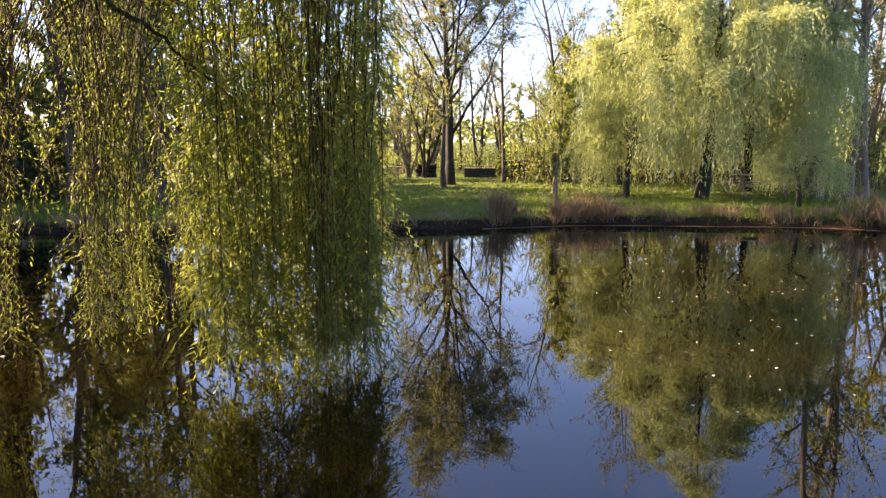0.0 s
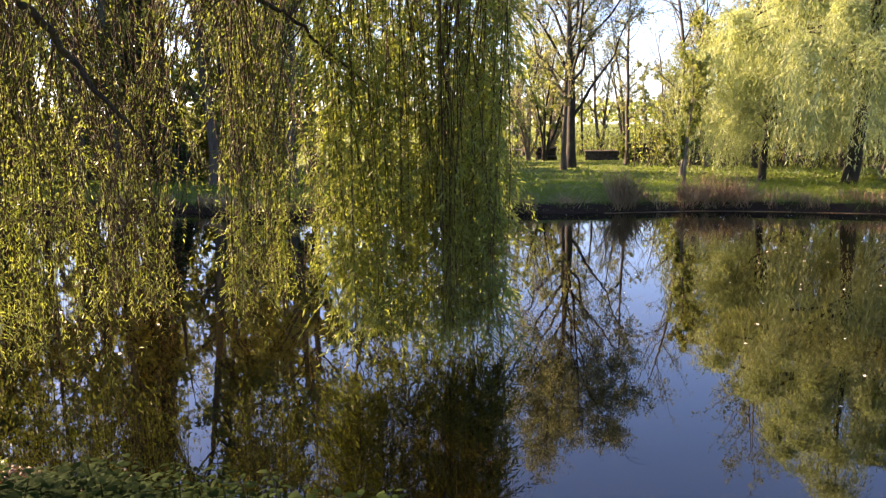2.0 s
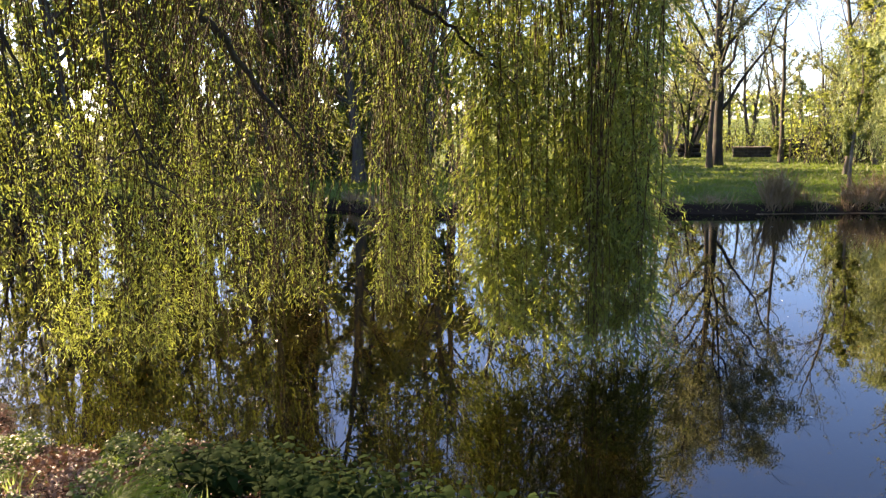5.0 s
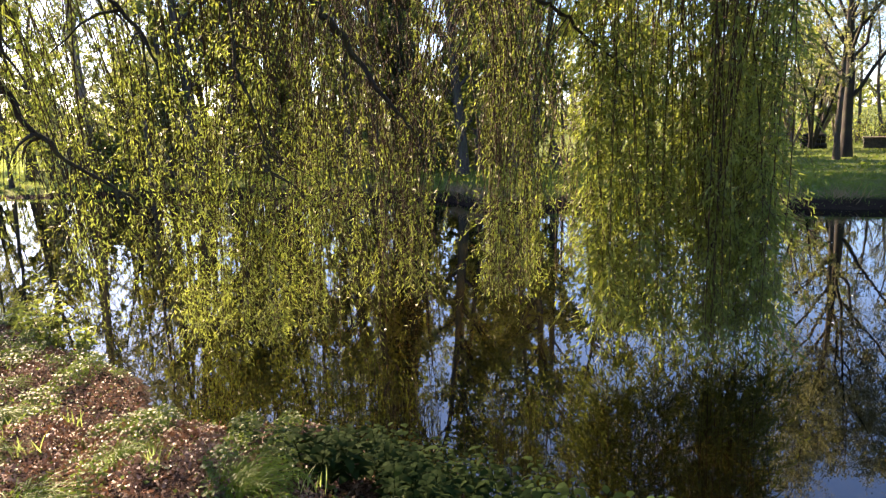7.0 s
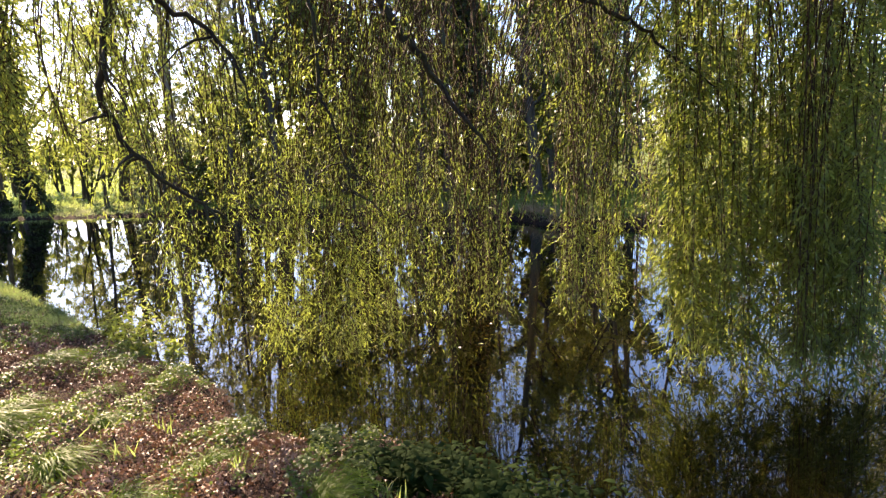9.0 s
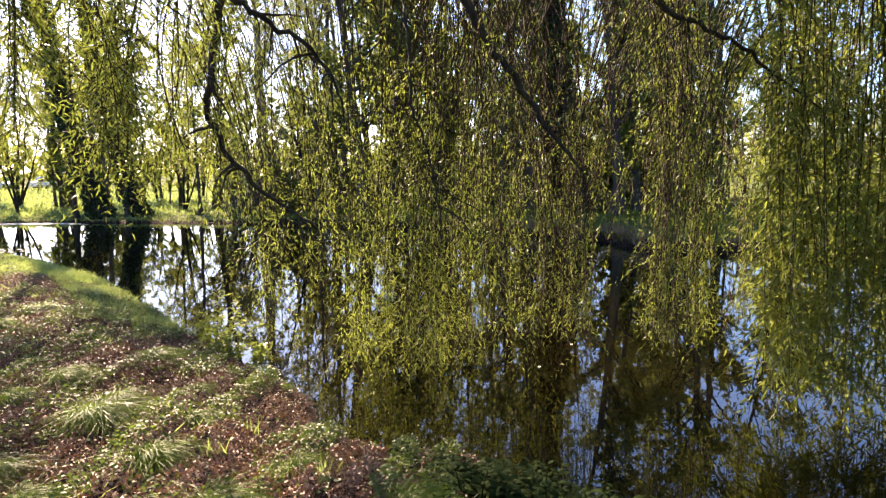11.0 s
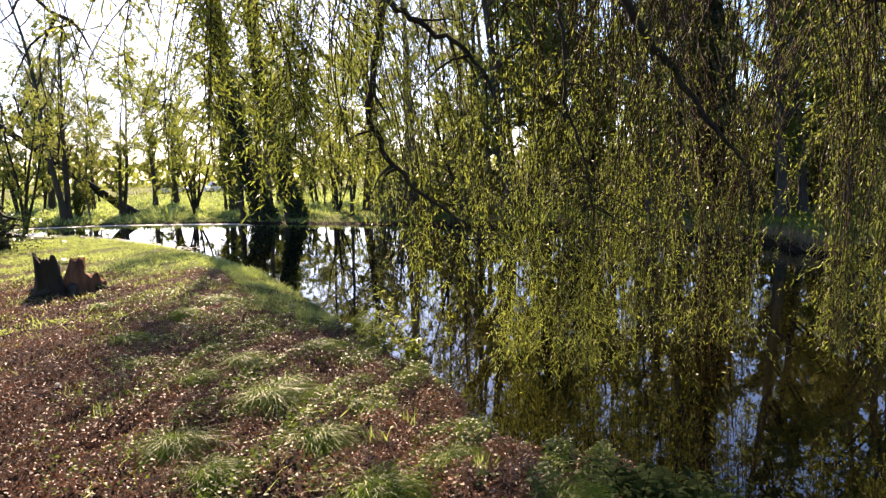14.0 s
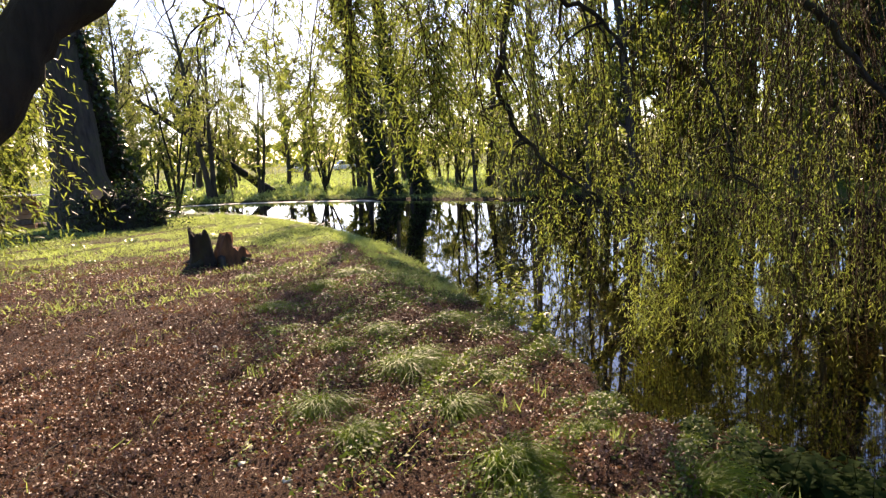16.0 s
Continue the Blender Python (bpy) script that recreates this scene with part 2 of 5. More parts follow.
def thing(name, at, label, category, group="", kind=""):
    ob = new(name)
    ob.location = at
    ob.empty_display_size = 0.2
    return tagged(ob, label, category, group, kind)


# ---- the lie of the land: pond outline, banks, lawn and fields ----
SHORE = [(15, 14.0), (12.0, 16.0), (10, 17.4), (7.7, 17.9), (3.9, 18.3), (1.3, 17.7), (-0.4, 17.4), (-2.1, 17.2),
         (-5, 16.5), (-8, 15.8), (-10, 17.0), (-14, 17.2), (-19, 16.6), (-23, 15.4), (-27.5, 13.2), (-31.5, 11.0),
         (-34.5, 8.6), (-36.6, 6.3), (-38, 3.2), (-36.5, 1.6), (-32.0, 2.6), (-27, 4.3), (-19, 5.3), (-15, 5.3), (-12.2, 4.85),
         (-11, 4.6), (-9.0, 4.2), (-6.9, 3.75), (-5.4, 3.55), (-4.6, 3.1), (-3.75, 3.15), (-3.3, 3.45), (-2.6, 3.3),
         (-1.8, 3.1), (0, 2.7), (4, 2.6), (9, 3.4), (14, 6), (16, 10)]


def smooth_loop(pts, n=4):
    p = np.array(pts, float)
    a, b, c, d = np.roll(p, 1, 0), p, np.roll(p, -1, 0), np.roll(p, -2, 0)
    out = []
    for t in np.arange(n) / n:
        out.append(0.5 * (2 * b + (c - a) * t + (2 * a - 5 * b + 4 * c - d) * t * t + (3 * b - a - 3 * c + d) * t ** 3))
    return np.stack(out, 1).reshape(-1, 2)


SHORE_LINE = smooth_loop(SHORE)


def shore_distance(x, y):
    """Metres to the waterline: above zero on land, below in the pond."""
    p = np.stack([np.ravel(x), np.ravel(y)], 1)
    best = np.full(len(p), 1e9)
    inside = np.zeros(len(p), bool)
    q = np.roll(SHORE_LINE, -1, 0)
    for (ax, ay), (bx, by) in zip(SHORE_LINE, q):
        ex, ey = bx - ax, by - ay
        t = np.clip(((p[:, 0] - ax) * ex + (p[:, 1] - ay) * ey) / (ex * ex + ey * ey + 1e-9), 0, 1)
        best = np.minimum(best, (p[:, 0] - ax - t * ex) ** 2 + (p[:, 1] - ay - t * ey) ** 2)
        cross = ((ay > p[:, 1]) != (by > p[:, 1])) & (p[:, 0] < (bx - ax) * (p[:, 1] - ay) / (by - ay + 1e-12) + ax)
        inside ^= cross
    d = np.sqrt(best)
    return np.where(inside, -d, d).reshape(np.shape(x))


def step(a, b, t):
    s = np.clip((t - a) / (b - a), 0, 1)
    return s * s * (3 - 2 * s)


def wave(x, y, s):
    return (np.sin(x * s + 1.3) * np.cos(y * s * 1.17 + 0.4) + np.sin(x * s * 2.3 + y * s * 1.9)) * 0.5


def ground_height(x, y, d=None):
    x, y = np.asarray(x, float), np.asarray(y, float)
    d = shore_distance(x, y) if d is None else d
    near = step(9.0, 6.0, y) * step(-30.0, -12.0, x)
    low = step(-21.0, -27.0, x)
    rise = np.where(d > 0, (0.20 - 0.10 * near - 0.15 * low) * step(0.0, 0.22, d) + (0.15 + 0.25 * near) * step(0.0, 1.6, d), -0.9 * step(0.0, 2.5, -d))
    far = 0.10 * step(1.5, 14.0, d)
    r = np.hypot(x, y)
    hill = 3.4 * step(55.0, 210.0, r) * step(-60.0, 10.0, x)
    rough = 0.025 * wave(x, y, 1.7) * step(0.1, 0.8, d) + 0.10 * wave(x, y, 0.11) * step(20, 60, r)
    lumps = (0.042 * wave(x + 0.3 * y, y, 4.1) * step(3.4, 1.6, d) + 0.020 * wave(x + 0.3 * y, y, 5.3) + 0.020 * wave(y, x - 0.4 * y, 10.0) + 0.011 * wave(x - 0.5 * y, y, 17.0)) * step(0.15, 0.7, d) * step(13.0, 9.0, r)
    return rise + far + hill + rough + lumps


def axis(lo, hi, fine_lo, fine_hi, fine, grow):
    mid = list(np.arange(fine_lo, fine_hi, fine))
    a, s = fine_lo, fine
    while a > lo:
        s *= grow
        a -= s
        mid.insert(0, a)
    b, s = mid[-1], fine
    while b < hi:
        s *= grow
        b += s
        mid.append(b)
    return np.array(mid)


def build_ground():
    ax = axis(-2500, 2500, -38, 13, 0.25, 1.1)
    ay = axis(-2500, 2500, -2, 19, 0.22, 1.1)
    ax = np.sort(np.r_[ax[(ax < -10.6) | (ax > 1.4)], np.arange(-10.5, 1.35, 0.09)])
    ay = np.sort(np.r_[ay[(ay < -2.1) | (ay > 4.5)], np.arange(-2.0, 4.45, 0.09)])
    X, Y = np.meshgrid(ax, ay)
    D = shore_distance(X, Y)
    Z = ground_height(X, Y, D)
    ny, nx = X.shape
    i = (np.arange(ny - 1)[:, None] * nx + np.arange(nx - 1)[None]).ravel()
    g = Geo()
    g.add(np.stack([X, Y, Z], -1).reshape(-1, 3), np.stack([i, i + 1, i + 1 + nx, i + nx], 1))
    ob = g.part("ground", GROUND, smooth=True)
    near = step(14.5, 8.5, np.hypot(X + 0.5, (Y - 1.0) * 1.0)) * step(6.0, 4.6, Y)
    mud = step(0.5, 0.05, D) * 0.75
    spread = 0.5 * step(26, 10, np.hypot(X + 8, Y + 3)) * step(5.2, 1.5, Y)
    lit = np.maximum(np.maximum(near, mud), spread)
    at = ob.data.attributes.new("litter", "FLOAT", "POINT")
    at.data.foreach_set("value", np.clip(lit, 0, 1).ravel().astype(np.float32))
    at = ob.data.attributes.new("wet", "FLOAT", "POINT")
    at.data.foreach_set("value", (0.8 * step(0.7, 0.2, D)).ravel().astype(np.float32))
    tagged(ob, "grassy pond bank with brown leaf litter and bare soil", "ground", kind="structure")
    g = Geo()
    n = 60
    xs, ys = np.linspace(-42, 20, n), np.linspace(0.5, 21, n)
    WX, WY = np.meshgrid(xs, ys)
    i = (np.arange(n - 1)[:, None] * n + np.arange(n - 1)[None]).ravel()
    g.add(np.stack([WX, WY, WX * 0], -1).reshape(-1, 3), np.stack([i, i + 1, i + 1 + n, i + n], 1))
    tagged(g.part("water", WATER, smooth=True), "still murky olive pond water mirroring trees and sky", "pond", kind="structure")


build_ground()


# ---- trees ----
def rand_dirs(rng, n):
    return unit(rng.normal(size=(n, 3)))


def bent(rng, start, way, length, n=6, wander=0.12, droop=0.0):
    """A branch's line: from start along way, wandering and bending up (or, below zero, down)."""
    way = np.array(way, float)
    pts = [np.array(start, float)]
    seg = length / (n - 1)
    for _ in range(n - 1):
        way = unit(way + rng.normal(size=3) * wander + np.array([0, 0, droop]))
        pts.append(pts[-1] + way * seg)
    return np.array(pts)


def along(path, t):
    k = np.clip(t, 0, 1) * (len(path) - 1)
    i = np.minimum(k.astype(int) if isinstance(k, np.ndarray) else int(k), len(path) - 2)
    f = k - i
    if isinstance(k, np.ndarray):
        f = f[:, None]
    return path[i] * (1 - f) + path[i + 1] * f


def grow_tree(name, label, category, seed, height, r0, stems=1, limbs=14, twigs=9, first=0.35, reach=0.33, rise=0.6,
              leaf=0.09, leaves=14, bark=None, leafing=None, lean=(0, 0), spread_stems=0.0, ivy=0, crown_leaf_aspect=0.5, lift=0.02, wander=0.045, leaf_from=0.0):
    """A broad-leaved tree: tapered stems, limbs and twigs, and a crown of loose leaves round the twigs."""
    rng = np.random.default_rng(seed)
    root = thing(name, (0, 0, -0.05), label, category)
    wood, crown, ivy_g = Geo(), Geo(), Geo()
    anchors, ways = [], []
    for s in range(stems):
        a = rng.uniform(0, 6.28)
        tilt = spread_stems * (0.4 + 0.6 * rng.random())
        way = unit(np.array([math.cos(a) * tilt + lean[0], math.sin(a) * tilt + lean[1], 1.0]))
        h = height * (1.0 if s == 0 else rng.uniform(0.7, 0.98))
        trunk = bent(rng, (math.cos(a) * r0 * (stems > 1), math.sin(a) * r0 * (stems > 1), 0), way, h, 12, wander, lift)
        t = np.linspace(0, 1, 12)
        rad = r0 * (1 - t) ** 0.8 * (0.75 if stems > 1 else 1.0) + 0.012
        rad[0] *= 1.45
        wood.tube(trunk, rad, 9)
        if ivy:
            k = ivy
            tt = rng.random(k) ** 1.2 * 0.72
            p = along(trunk, tt)
            o = unit(np.c_[rng.normal(size=(k, 2)), rng.normal(size=k) * 0.2])
            p = p + o * (np.interp(tt, t, rad)[:, None] + rng.random((k, 1)) * 0.09)
            ivy_g.leaves(p, unit(o + rng.normal(size=(k, 3)) * 0.6 - [0, 0, 0.5]), unit(o + rng.normal(size=(k, 3)) * .5),
                         rng.uniform(0.09, 0.16, k), rng.uniform(0.08, 0.13, k))
        for b in range(limbs):
            tb = first + (1 - first) * ((b + rng.random()) / limbs)
            p0 = along(trunk, tb)
            az = rng.uniform(0, 6.28)
            size = h * reach * (0.35 + 0.65 * math.sin(math.pi * min(1, 0.18 + 0.8 * (1 - (tb - first) / (1 - first + 1e-6))))) * rng.uniform(0.6, 1.1)
            way = (math.cos(az), math.sin(az), rise * rng.uniform(0.5, 1.6))
            limb = bent(rng, p0, way, size, 6, 0.14, 0.07)
            rl = np.interp(tb, t, rad) * 0.5
            wood.tube(limb, np.linspace(rl, 0.008, 6), 4, False)
            for w in range(twigs):
                tw = rng.uniform(0.2, 1.0)
                q0 = along(limb, tw)
                ax = unit(limb[-1] - limb[0]) + rng.normal(size=3) * 0.75 + [0, 0, 0.25]
                twig = bent(rng, q0, ax, size * rng.uniform(0.22, 0.5), 3, 0.22, 0.05)
                wood.tube(twig, np.linspace(max(0.007, rl * 0.3), 0.004, 3), 3, False)
                if leaves and tb > leaf_from:
                    tt = rng.uniform(0.15, 1.0, leaves)
                    pp = along(twig, tt) + rng.normal(size=(leaves, 3)) * size * 0.035
                    anchors.append(pp)
                    ways.append(unit(rng.normal(size=(leaves, 3)) + [0, 0, -0.35]))
    wood.part("trunk", bark, root, smooth=True)
    if anchors:
        p, d = np.concatenate(anchors), np.concatenate(ways)
        n = len(p)
        L = leaf * rng.uniform(0.6, 1.35, n)
        crown.leaves(p, d, rand_dirs(rng, n), L, L * crown_leaf_aspect)
        crown.part("crown", leafing, root)
    if ivy:
        ivy_g.part("ivy", DARK_LEAF, root, "dark glossy ivy climbing the trunk")
    return root


def grow_willow(name, label, seed, height, radius, mops, strands, leafing, leaf=0.15, low=0.8, trunk_r=0.3, mop=1.15, thin=0.2):
    """A weeping willow: boughs arch out over a dome, each ending in a mop of shoots that bulges and cascades."""
    rng = np.random.default_rng(seed)
    root = thing(name, (0, 0, -0.05), label, "tree")
    wood, crown = Geo(), Geo()
    trunk = bent(rng, (0, 0, 0), (0.05, 0.02, 1), height * 0.55, 9, 0.05)
    wood.tube(trunk, np.linspace(trunk_r * 1.2, trunk_r * 0.6, 9), 10)
    P, D = [], []
    for b in range(mops):
        az = b * 2.4 + rng.uniform(-.4, .4)
        f = math.sqrt((b + 0.5) / mops) * rng.uniform(0.88, 1.05)
        out = np.array([math.cos(az), math.sin(az), 0])
        peak = height * (1.0 - 0.60 * min(f, 1.0)) * rng.uniform(0.84, 1.03)
        p0 = along(trunk, rng.uniform(0.5, 1.0))
        end = out * radius * f + [0, 0, peak - 0.3]
        mid = p0 * 0.4 + out * radius * f * 0.5 + [0, 0, peak * 0.72]
        t = np.linspace(0, 1, 9)[:, None]
        line = p0 * (1 - t) ** 2 + 2 * mid * t * (1 - t) + end * t * t + rng.normal(size=(9, 3)) * 0.05
        line[0] = p0
        limb = Geo()
        limb.tube(line, np.linspace(trunk_r * 0.3, 0.012, 9), 5, False)
        limb.part("bough", BARK_SHADED, root, smooth=True)
        wide = mop * rng.uniform(0.65, 1.25)
        fall = rng.uniform(1.5, 3.4) * height / 10
        for s in range(strands):
            aim = rng.uniform(0, 6.28)
            side = np.array([math.cos(aim), math.sin(aim), 0]) + out * 0.35
            spread = wide * math.sqrt(rng.random())
            length = min(end[2] - low * rng.uniform(0.6, 1.7), fall * rng.uniform(0.5, 1.15))
            if length < 0.3:
                continue
            n = int((length + spread) / (leaf * 0.42))
            tt = np.linspace(0, 1, n)[:, None]
            shoot = (end + rng.normal(size=3) * 0.10 + side * spread * (1 - (1 - tt) ** 2.2) + np.array([0, 0, 1]) * 0.45 * wide * np.sin(np.minimum(tt * 3.4, 3.14))
                     - np.array([0, 0, 1]) * (tt ** 1.7) * length)
            P.append(shoot)
            D.append(unit(np.gradient(shoot, axis=0) + rng.normal(size=(n, 3)) * 0.03))
    p, d = np.concatenate(P), np.concatenate(D)
    n = len(p)
    L = leaf * rng.uniform(0.6, 1.3, n)
    crown.leaves(p + rng.normal(size=(n, 3)) * 0.03, unit(d + rng.normal(size=(n, 3)) * 0.3), rand_dirs(rng, n), L, L * thin)
    wood.part("trunk", BARK_SHADED, root, smooth=True)
    crown.part("crown", leafing, root)
    return root


def grow_oval_tree(name, label, seed, height, wide, r0, bark, leafing):
    """A tall tree whose limbs rise steeply from a low fork into an oval crown, leafiest towards its top."""
    rng = np.random.default_rng(seed)
    root = thing(name, (0, 0, -0.05), label, "tree")
    wood, crown = Geo(), Geo()
    trunk = bent(rng, (0, 0, 0), (0.02, 0.0, 1), height * 0.9, 14, 0.035, 0.03)
    tr = r0 * (1 - np.linspace(0, 0.95, 14)) ** 0.9
    tr[0] *= 1.4
    wood.tube(trunk, tr, 10)
    mid_z, half = height * 0.60, height * 0.40

    def room(z):
        return wide * math.sqrt(max(0.0, 1 - ((z - mid_z) / half) ** 2))

    anchors = []
    lines = [(trunk[5:], 0.05)]
    for b in range(15):
        t0 = 0.16 + 0.5 * (b + rng.random()) / 15
        p0 = along(trunk, t0)
        az = b * 2.4 + rng.uniform(-.5, .5)
        ze = min(height * 0.95, p0[2] + height * rng.uniform(0.28, 0.5))
        end = np.array([math.cos(az), math.sin(az), 0]) * room(ze) * rng.uniform(0.7, 0.95) + [0, 0, ze]
        mid = p0 * 0.5 + end * 0.5 + np.array([math.cos(az), math.sin(az), 0]) * 0.35 - [0, 0, 0.5]
        t = np.linspace(0, 1, 8)[:, None]
        line = p0 * (1 - t) ** 2 + 2 * mid * t * (1 - t) + end * t * t + np.r_[np.zeros((1, 3)), rng.normal(size=(7, 3)) * 0.09]
        rl = np.interp(t0, np.linspace(0, 1, 14), tr) * 0.5
        wood.tube(line, np.linspace(rl, 0.014, 8), 5, False)
        lines.append((line, rl))
    for line, rl in lines:
        for k in range(20):
            u = rng.uniform(0.25, 1.0)
            q0 = along(line, u)
            side = unit(np.r_[rng.normal(size=2), rng.uniform(0.1, 1.0)])
            branch = bent(rng, q0, side, rng.uniform(0.7, 1.7), 5, 0.15, 0.06)
            wood.tube(branch, np.linspace(max(0.012, rl * 0.25), 0.006, 5), 3, False)
            for w in range(6):
                twig = bent(rng, along(branch, rng.uniform(0.2, 1.0)), side + rng.normal(size=3) * 0.8, rng.uniform(0.3, 0.8), 3, 0.2, 0.05)
                wood.tube(twig, np.array([0.007, 0.006, 0.004]), 3, False)
                z = twig[1, 2]
                m = int(36 * np.clip((z / height - 0.30) / 0.35, 0.08, 1.0))
                anchors.append(along(twig, rng.random(m)) + rng.normal(size=(m, 3)) * 0.11)
    p = np.concatenate(anchors)
    lim = np.array([room(z) for z in p[:, 2]]) * rng.uniform(0.9, 1.12, len(p))
    p = p[np.hypot(p[:, 0], p[:, 1]) < lim]
    n = len(p)
    L = 0.10 * rng.uniform(0.6, 1.35, n)
    crown.leaves(p, unit(rng.normal(size=(n, 3)) + [0, 0, -0.35]), rand_dirs(rng, n), L, L * 0.5)
    wood.part("trunk", bark, root, smooth=True)
    crown.part("crown", leafing, root)
    return root


def thicket(label, seed, az0, az1, d0, d1, high, count, material):
    """A belt of undergrowth: upright thin stems with loose leaves, uneven along its top."""
    rng = np.random.default_rng(seed)
    a, d = np.radians(rng.uniform(az0, az1, count)), rng.uniform(d0, d1, count)
    x, y = -np.sin(a) * d, np.cos(a) * d
    sd = shore_distance(x, y)
    ok = sd > 0.6
    x, y, sd = x[ok], y[ok], sd[ok]
    z = ground_height(x, y, sd)
    h = high * (0.35 + 0.65 * np.abs(wave(x * 0.5, y * 0.5, 1.0)) + 0.3 * rng.random(len(x)))
    wood, lf = Geo(), Geo()
    for i in range(0, len(x), 14):
        line = bent(rng, (x[i], y[i], z[i] - 0.05), (rng.normal() * 0.2, rng.normal() * 0.2, 1), h[i] * 1.1, 5, 0.1)
        wood.tube(line, np.linspace(0.02, 0.005, 5), 3, False)
    p = np.c_[x, y, z + h * rng.random(len(x)) ** 0.8]
    n = len(p)
    L = rng.uniform(0.10, 0.22, n)
    lf.leaves(p, rand_dirs(rng, n), rand_dirs(rng, n), L, L * 0.55)
    root = thing("thicket", (0, 0, 0), label, "undergrowth", kind="stuff")
    wood.part("stems", BARK_GREY, root)
    lf.part("leaves", material, root)


def plant(tree, x, y, scale=1.0, turn=0.0, first=[]):
    """Puts a tree at x, y: the master itself the first time, copies after that."""
    z = float(ground_height(np.array([x]), np.array([y]))[0]) - 0.05
    m = pose(x, y, z, 0, 0, turn) @ Matrix.Diagonal((scale, scale, scale, 1))
    if tree.name in first:
        return copy_thing(tree, m)
    first.append(tree.name)
    tree.matrix_basis = m
    return tree


ash = grow_oval_tree("tall_tree", "tall dark tree with steep rising limbs and an oval olive crown", 11, 14.6, 3.6, 0.20, BARK_SHADED, OLIVE_LEAF)
pole = grow_tree("slender_tree", "slender tree with thin trunk and pale new leaves", "tree", 12, 12.5, 0.12, 1, 24, 6, 0.2, 0.18, 0.9,
                 0.16, 15, BARK_GREY, PALE_LEAF)
full = grow_tree("spring_tree", "leafy yellow-green spring tree at the wood's edge", "tree", 13, 11.0, 0.18, 1, 28, 8, 0.12, 0.28, 0.7,
                 0.2, 20, BARK_GREY, SPRING_LEAF)
poplar = grow_tree("poplar_tree", "tall pale-trunked tree with thin bare branches", "tree", 14, 15.0, 0.13, 1, 26, 7, 0.3, 0.2, 1.0,
                   0.13, 10, BARK_PALE, PALE_LEAF, wander=0.02)
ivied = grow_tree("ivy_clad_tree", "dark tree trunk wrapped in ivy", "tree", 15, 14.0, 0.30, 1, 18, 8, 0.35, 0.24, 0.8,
                  0.17, 14, BARK_SHADED, SPRING_LEAF, ivy=4200, lean=(-0.10, -0.2))
hazel = grow_tree("hazel_bush", "multi-stemmed hazel with upright tan stems and new leaves", "shrub", 16, 5.0, 0.05, 11, 3, 4, 0.3, 0.18, 1.4,
                  0.13, 10, BARK_PALE, PALE_LEAF, spread_stems=0.3)
sapling = grow_tree("young_tree", "young leafy tree with a thin pale trunk", "tree", 17, 6.0, 0.07, 1, 24, 7, 0.2, 0.2, 1.2,
                    0.14, 18, BARK_PALE, SPRING_LEAF)
bush = grow_tree("round_bush", "low dense green bush on the bank", "shrub", 18, 1.7, 0.04, 4, 7, 5, 0.1, 0.35, 0.8,
                 0.13, 16, BARK_GREY, SPRING_LEAF, spread_stems=0.7)
bare = grow_tree("bare_tree", "grey twiggy tree still almost bare", "tree", 19, 12.0, 0.18, 2, 18, 10, 0.2, 0.28, 1.0,
                 0.12, 9, BARK_GREY, PALE_LEAF, spread_stems=0.15)
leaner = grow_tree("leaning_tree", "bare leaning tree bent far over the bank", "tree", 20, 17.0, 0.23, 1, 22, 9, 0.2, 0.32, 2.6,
                   0.12, 14, BARK_SHADED, PALE_LEAF, lean=(-0.3, -1.3), lift=0.03, wander=0.05)
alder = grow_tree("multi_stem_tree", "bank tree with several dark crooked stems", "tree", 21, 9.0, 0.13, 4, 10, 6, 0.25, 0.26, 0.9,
                  0.17, 17, BARK_SHADED, SPRING_LEAF, spread_stems=0.28)
giant = grow_tree("old_poplar", "huge old pale-grey poplar trunk flaring at its foot", "tree", 22, 17.0, 0.78, 1, 16, 10, 0.3, 0.26, 0.7,
                  0.16, 20, BARK_GREY, SPRING_LEAF, lean=(0.0, -0.05))
leafy = grow_tree("leafy_tree", "broad tree in fresh pale-green leaf beyond the stump", "tree", 24, 10.5, 0.17, 2, 20, 9, 0.1, 0.33, 0.7,
                  0.12, 44, BARK_GREY, SPRING_LEAF, spread_stems=0.16)
field_tree = grow_tree("field_tree", "distant hedgerow tree in young leaf", "tree", 23, 10.0, 0.25, 1, 16, 2, 0.15, 0.32, 0.7,
                       0.55, 22, BARK_GREY, PALE_LEAF)
far_willow = grow_willow("weeping_willow", "large yellow-green weeping willow across the pond", 30, 10.4, 4.3, 64, 70, WILLOW_FAR_LIT, 0.165, 0.9, 0.2, 0.85, 0.17)
far_willow2 = grow_willow("weeping_willow", "smaller drooping willow on the far bank", 31, 6.5, 2.3, 24, 50, WILLOW_FAR_LIT, 0.15, 0.7, 0.14, 0.8)

# across the pond, straight ahead
plant(ash, 0.3, 31.0, 1.0, 20)
plant(pole, 0.0, 29.4, 0.8, 200)
plant(hazel, -1.9, 38.0, 1.0, 0)
plant(hazel, -4.6, 36.0, 1.15, 80)
plant(pole, 2.9, 33.0, 0.95, 40)
plant(sapling, 3.5, 21.2, 0.62, 10)
plant(sapling, 4.2, 26.0, 1.45, 70)
plant(alder, -1.1, 37.5, 0.72, 30)
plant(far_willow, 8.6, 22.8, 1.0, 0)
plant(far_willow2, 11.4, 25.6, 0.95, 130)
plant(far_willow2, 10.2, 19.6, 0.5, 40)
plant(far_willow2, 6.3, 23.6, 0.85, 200)
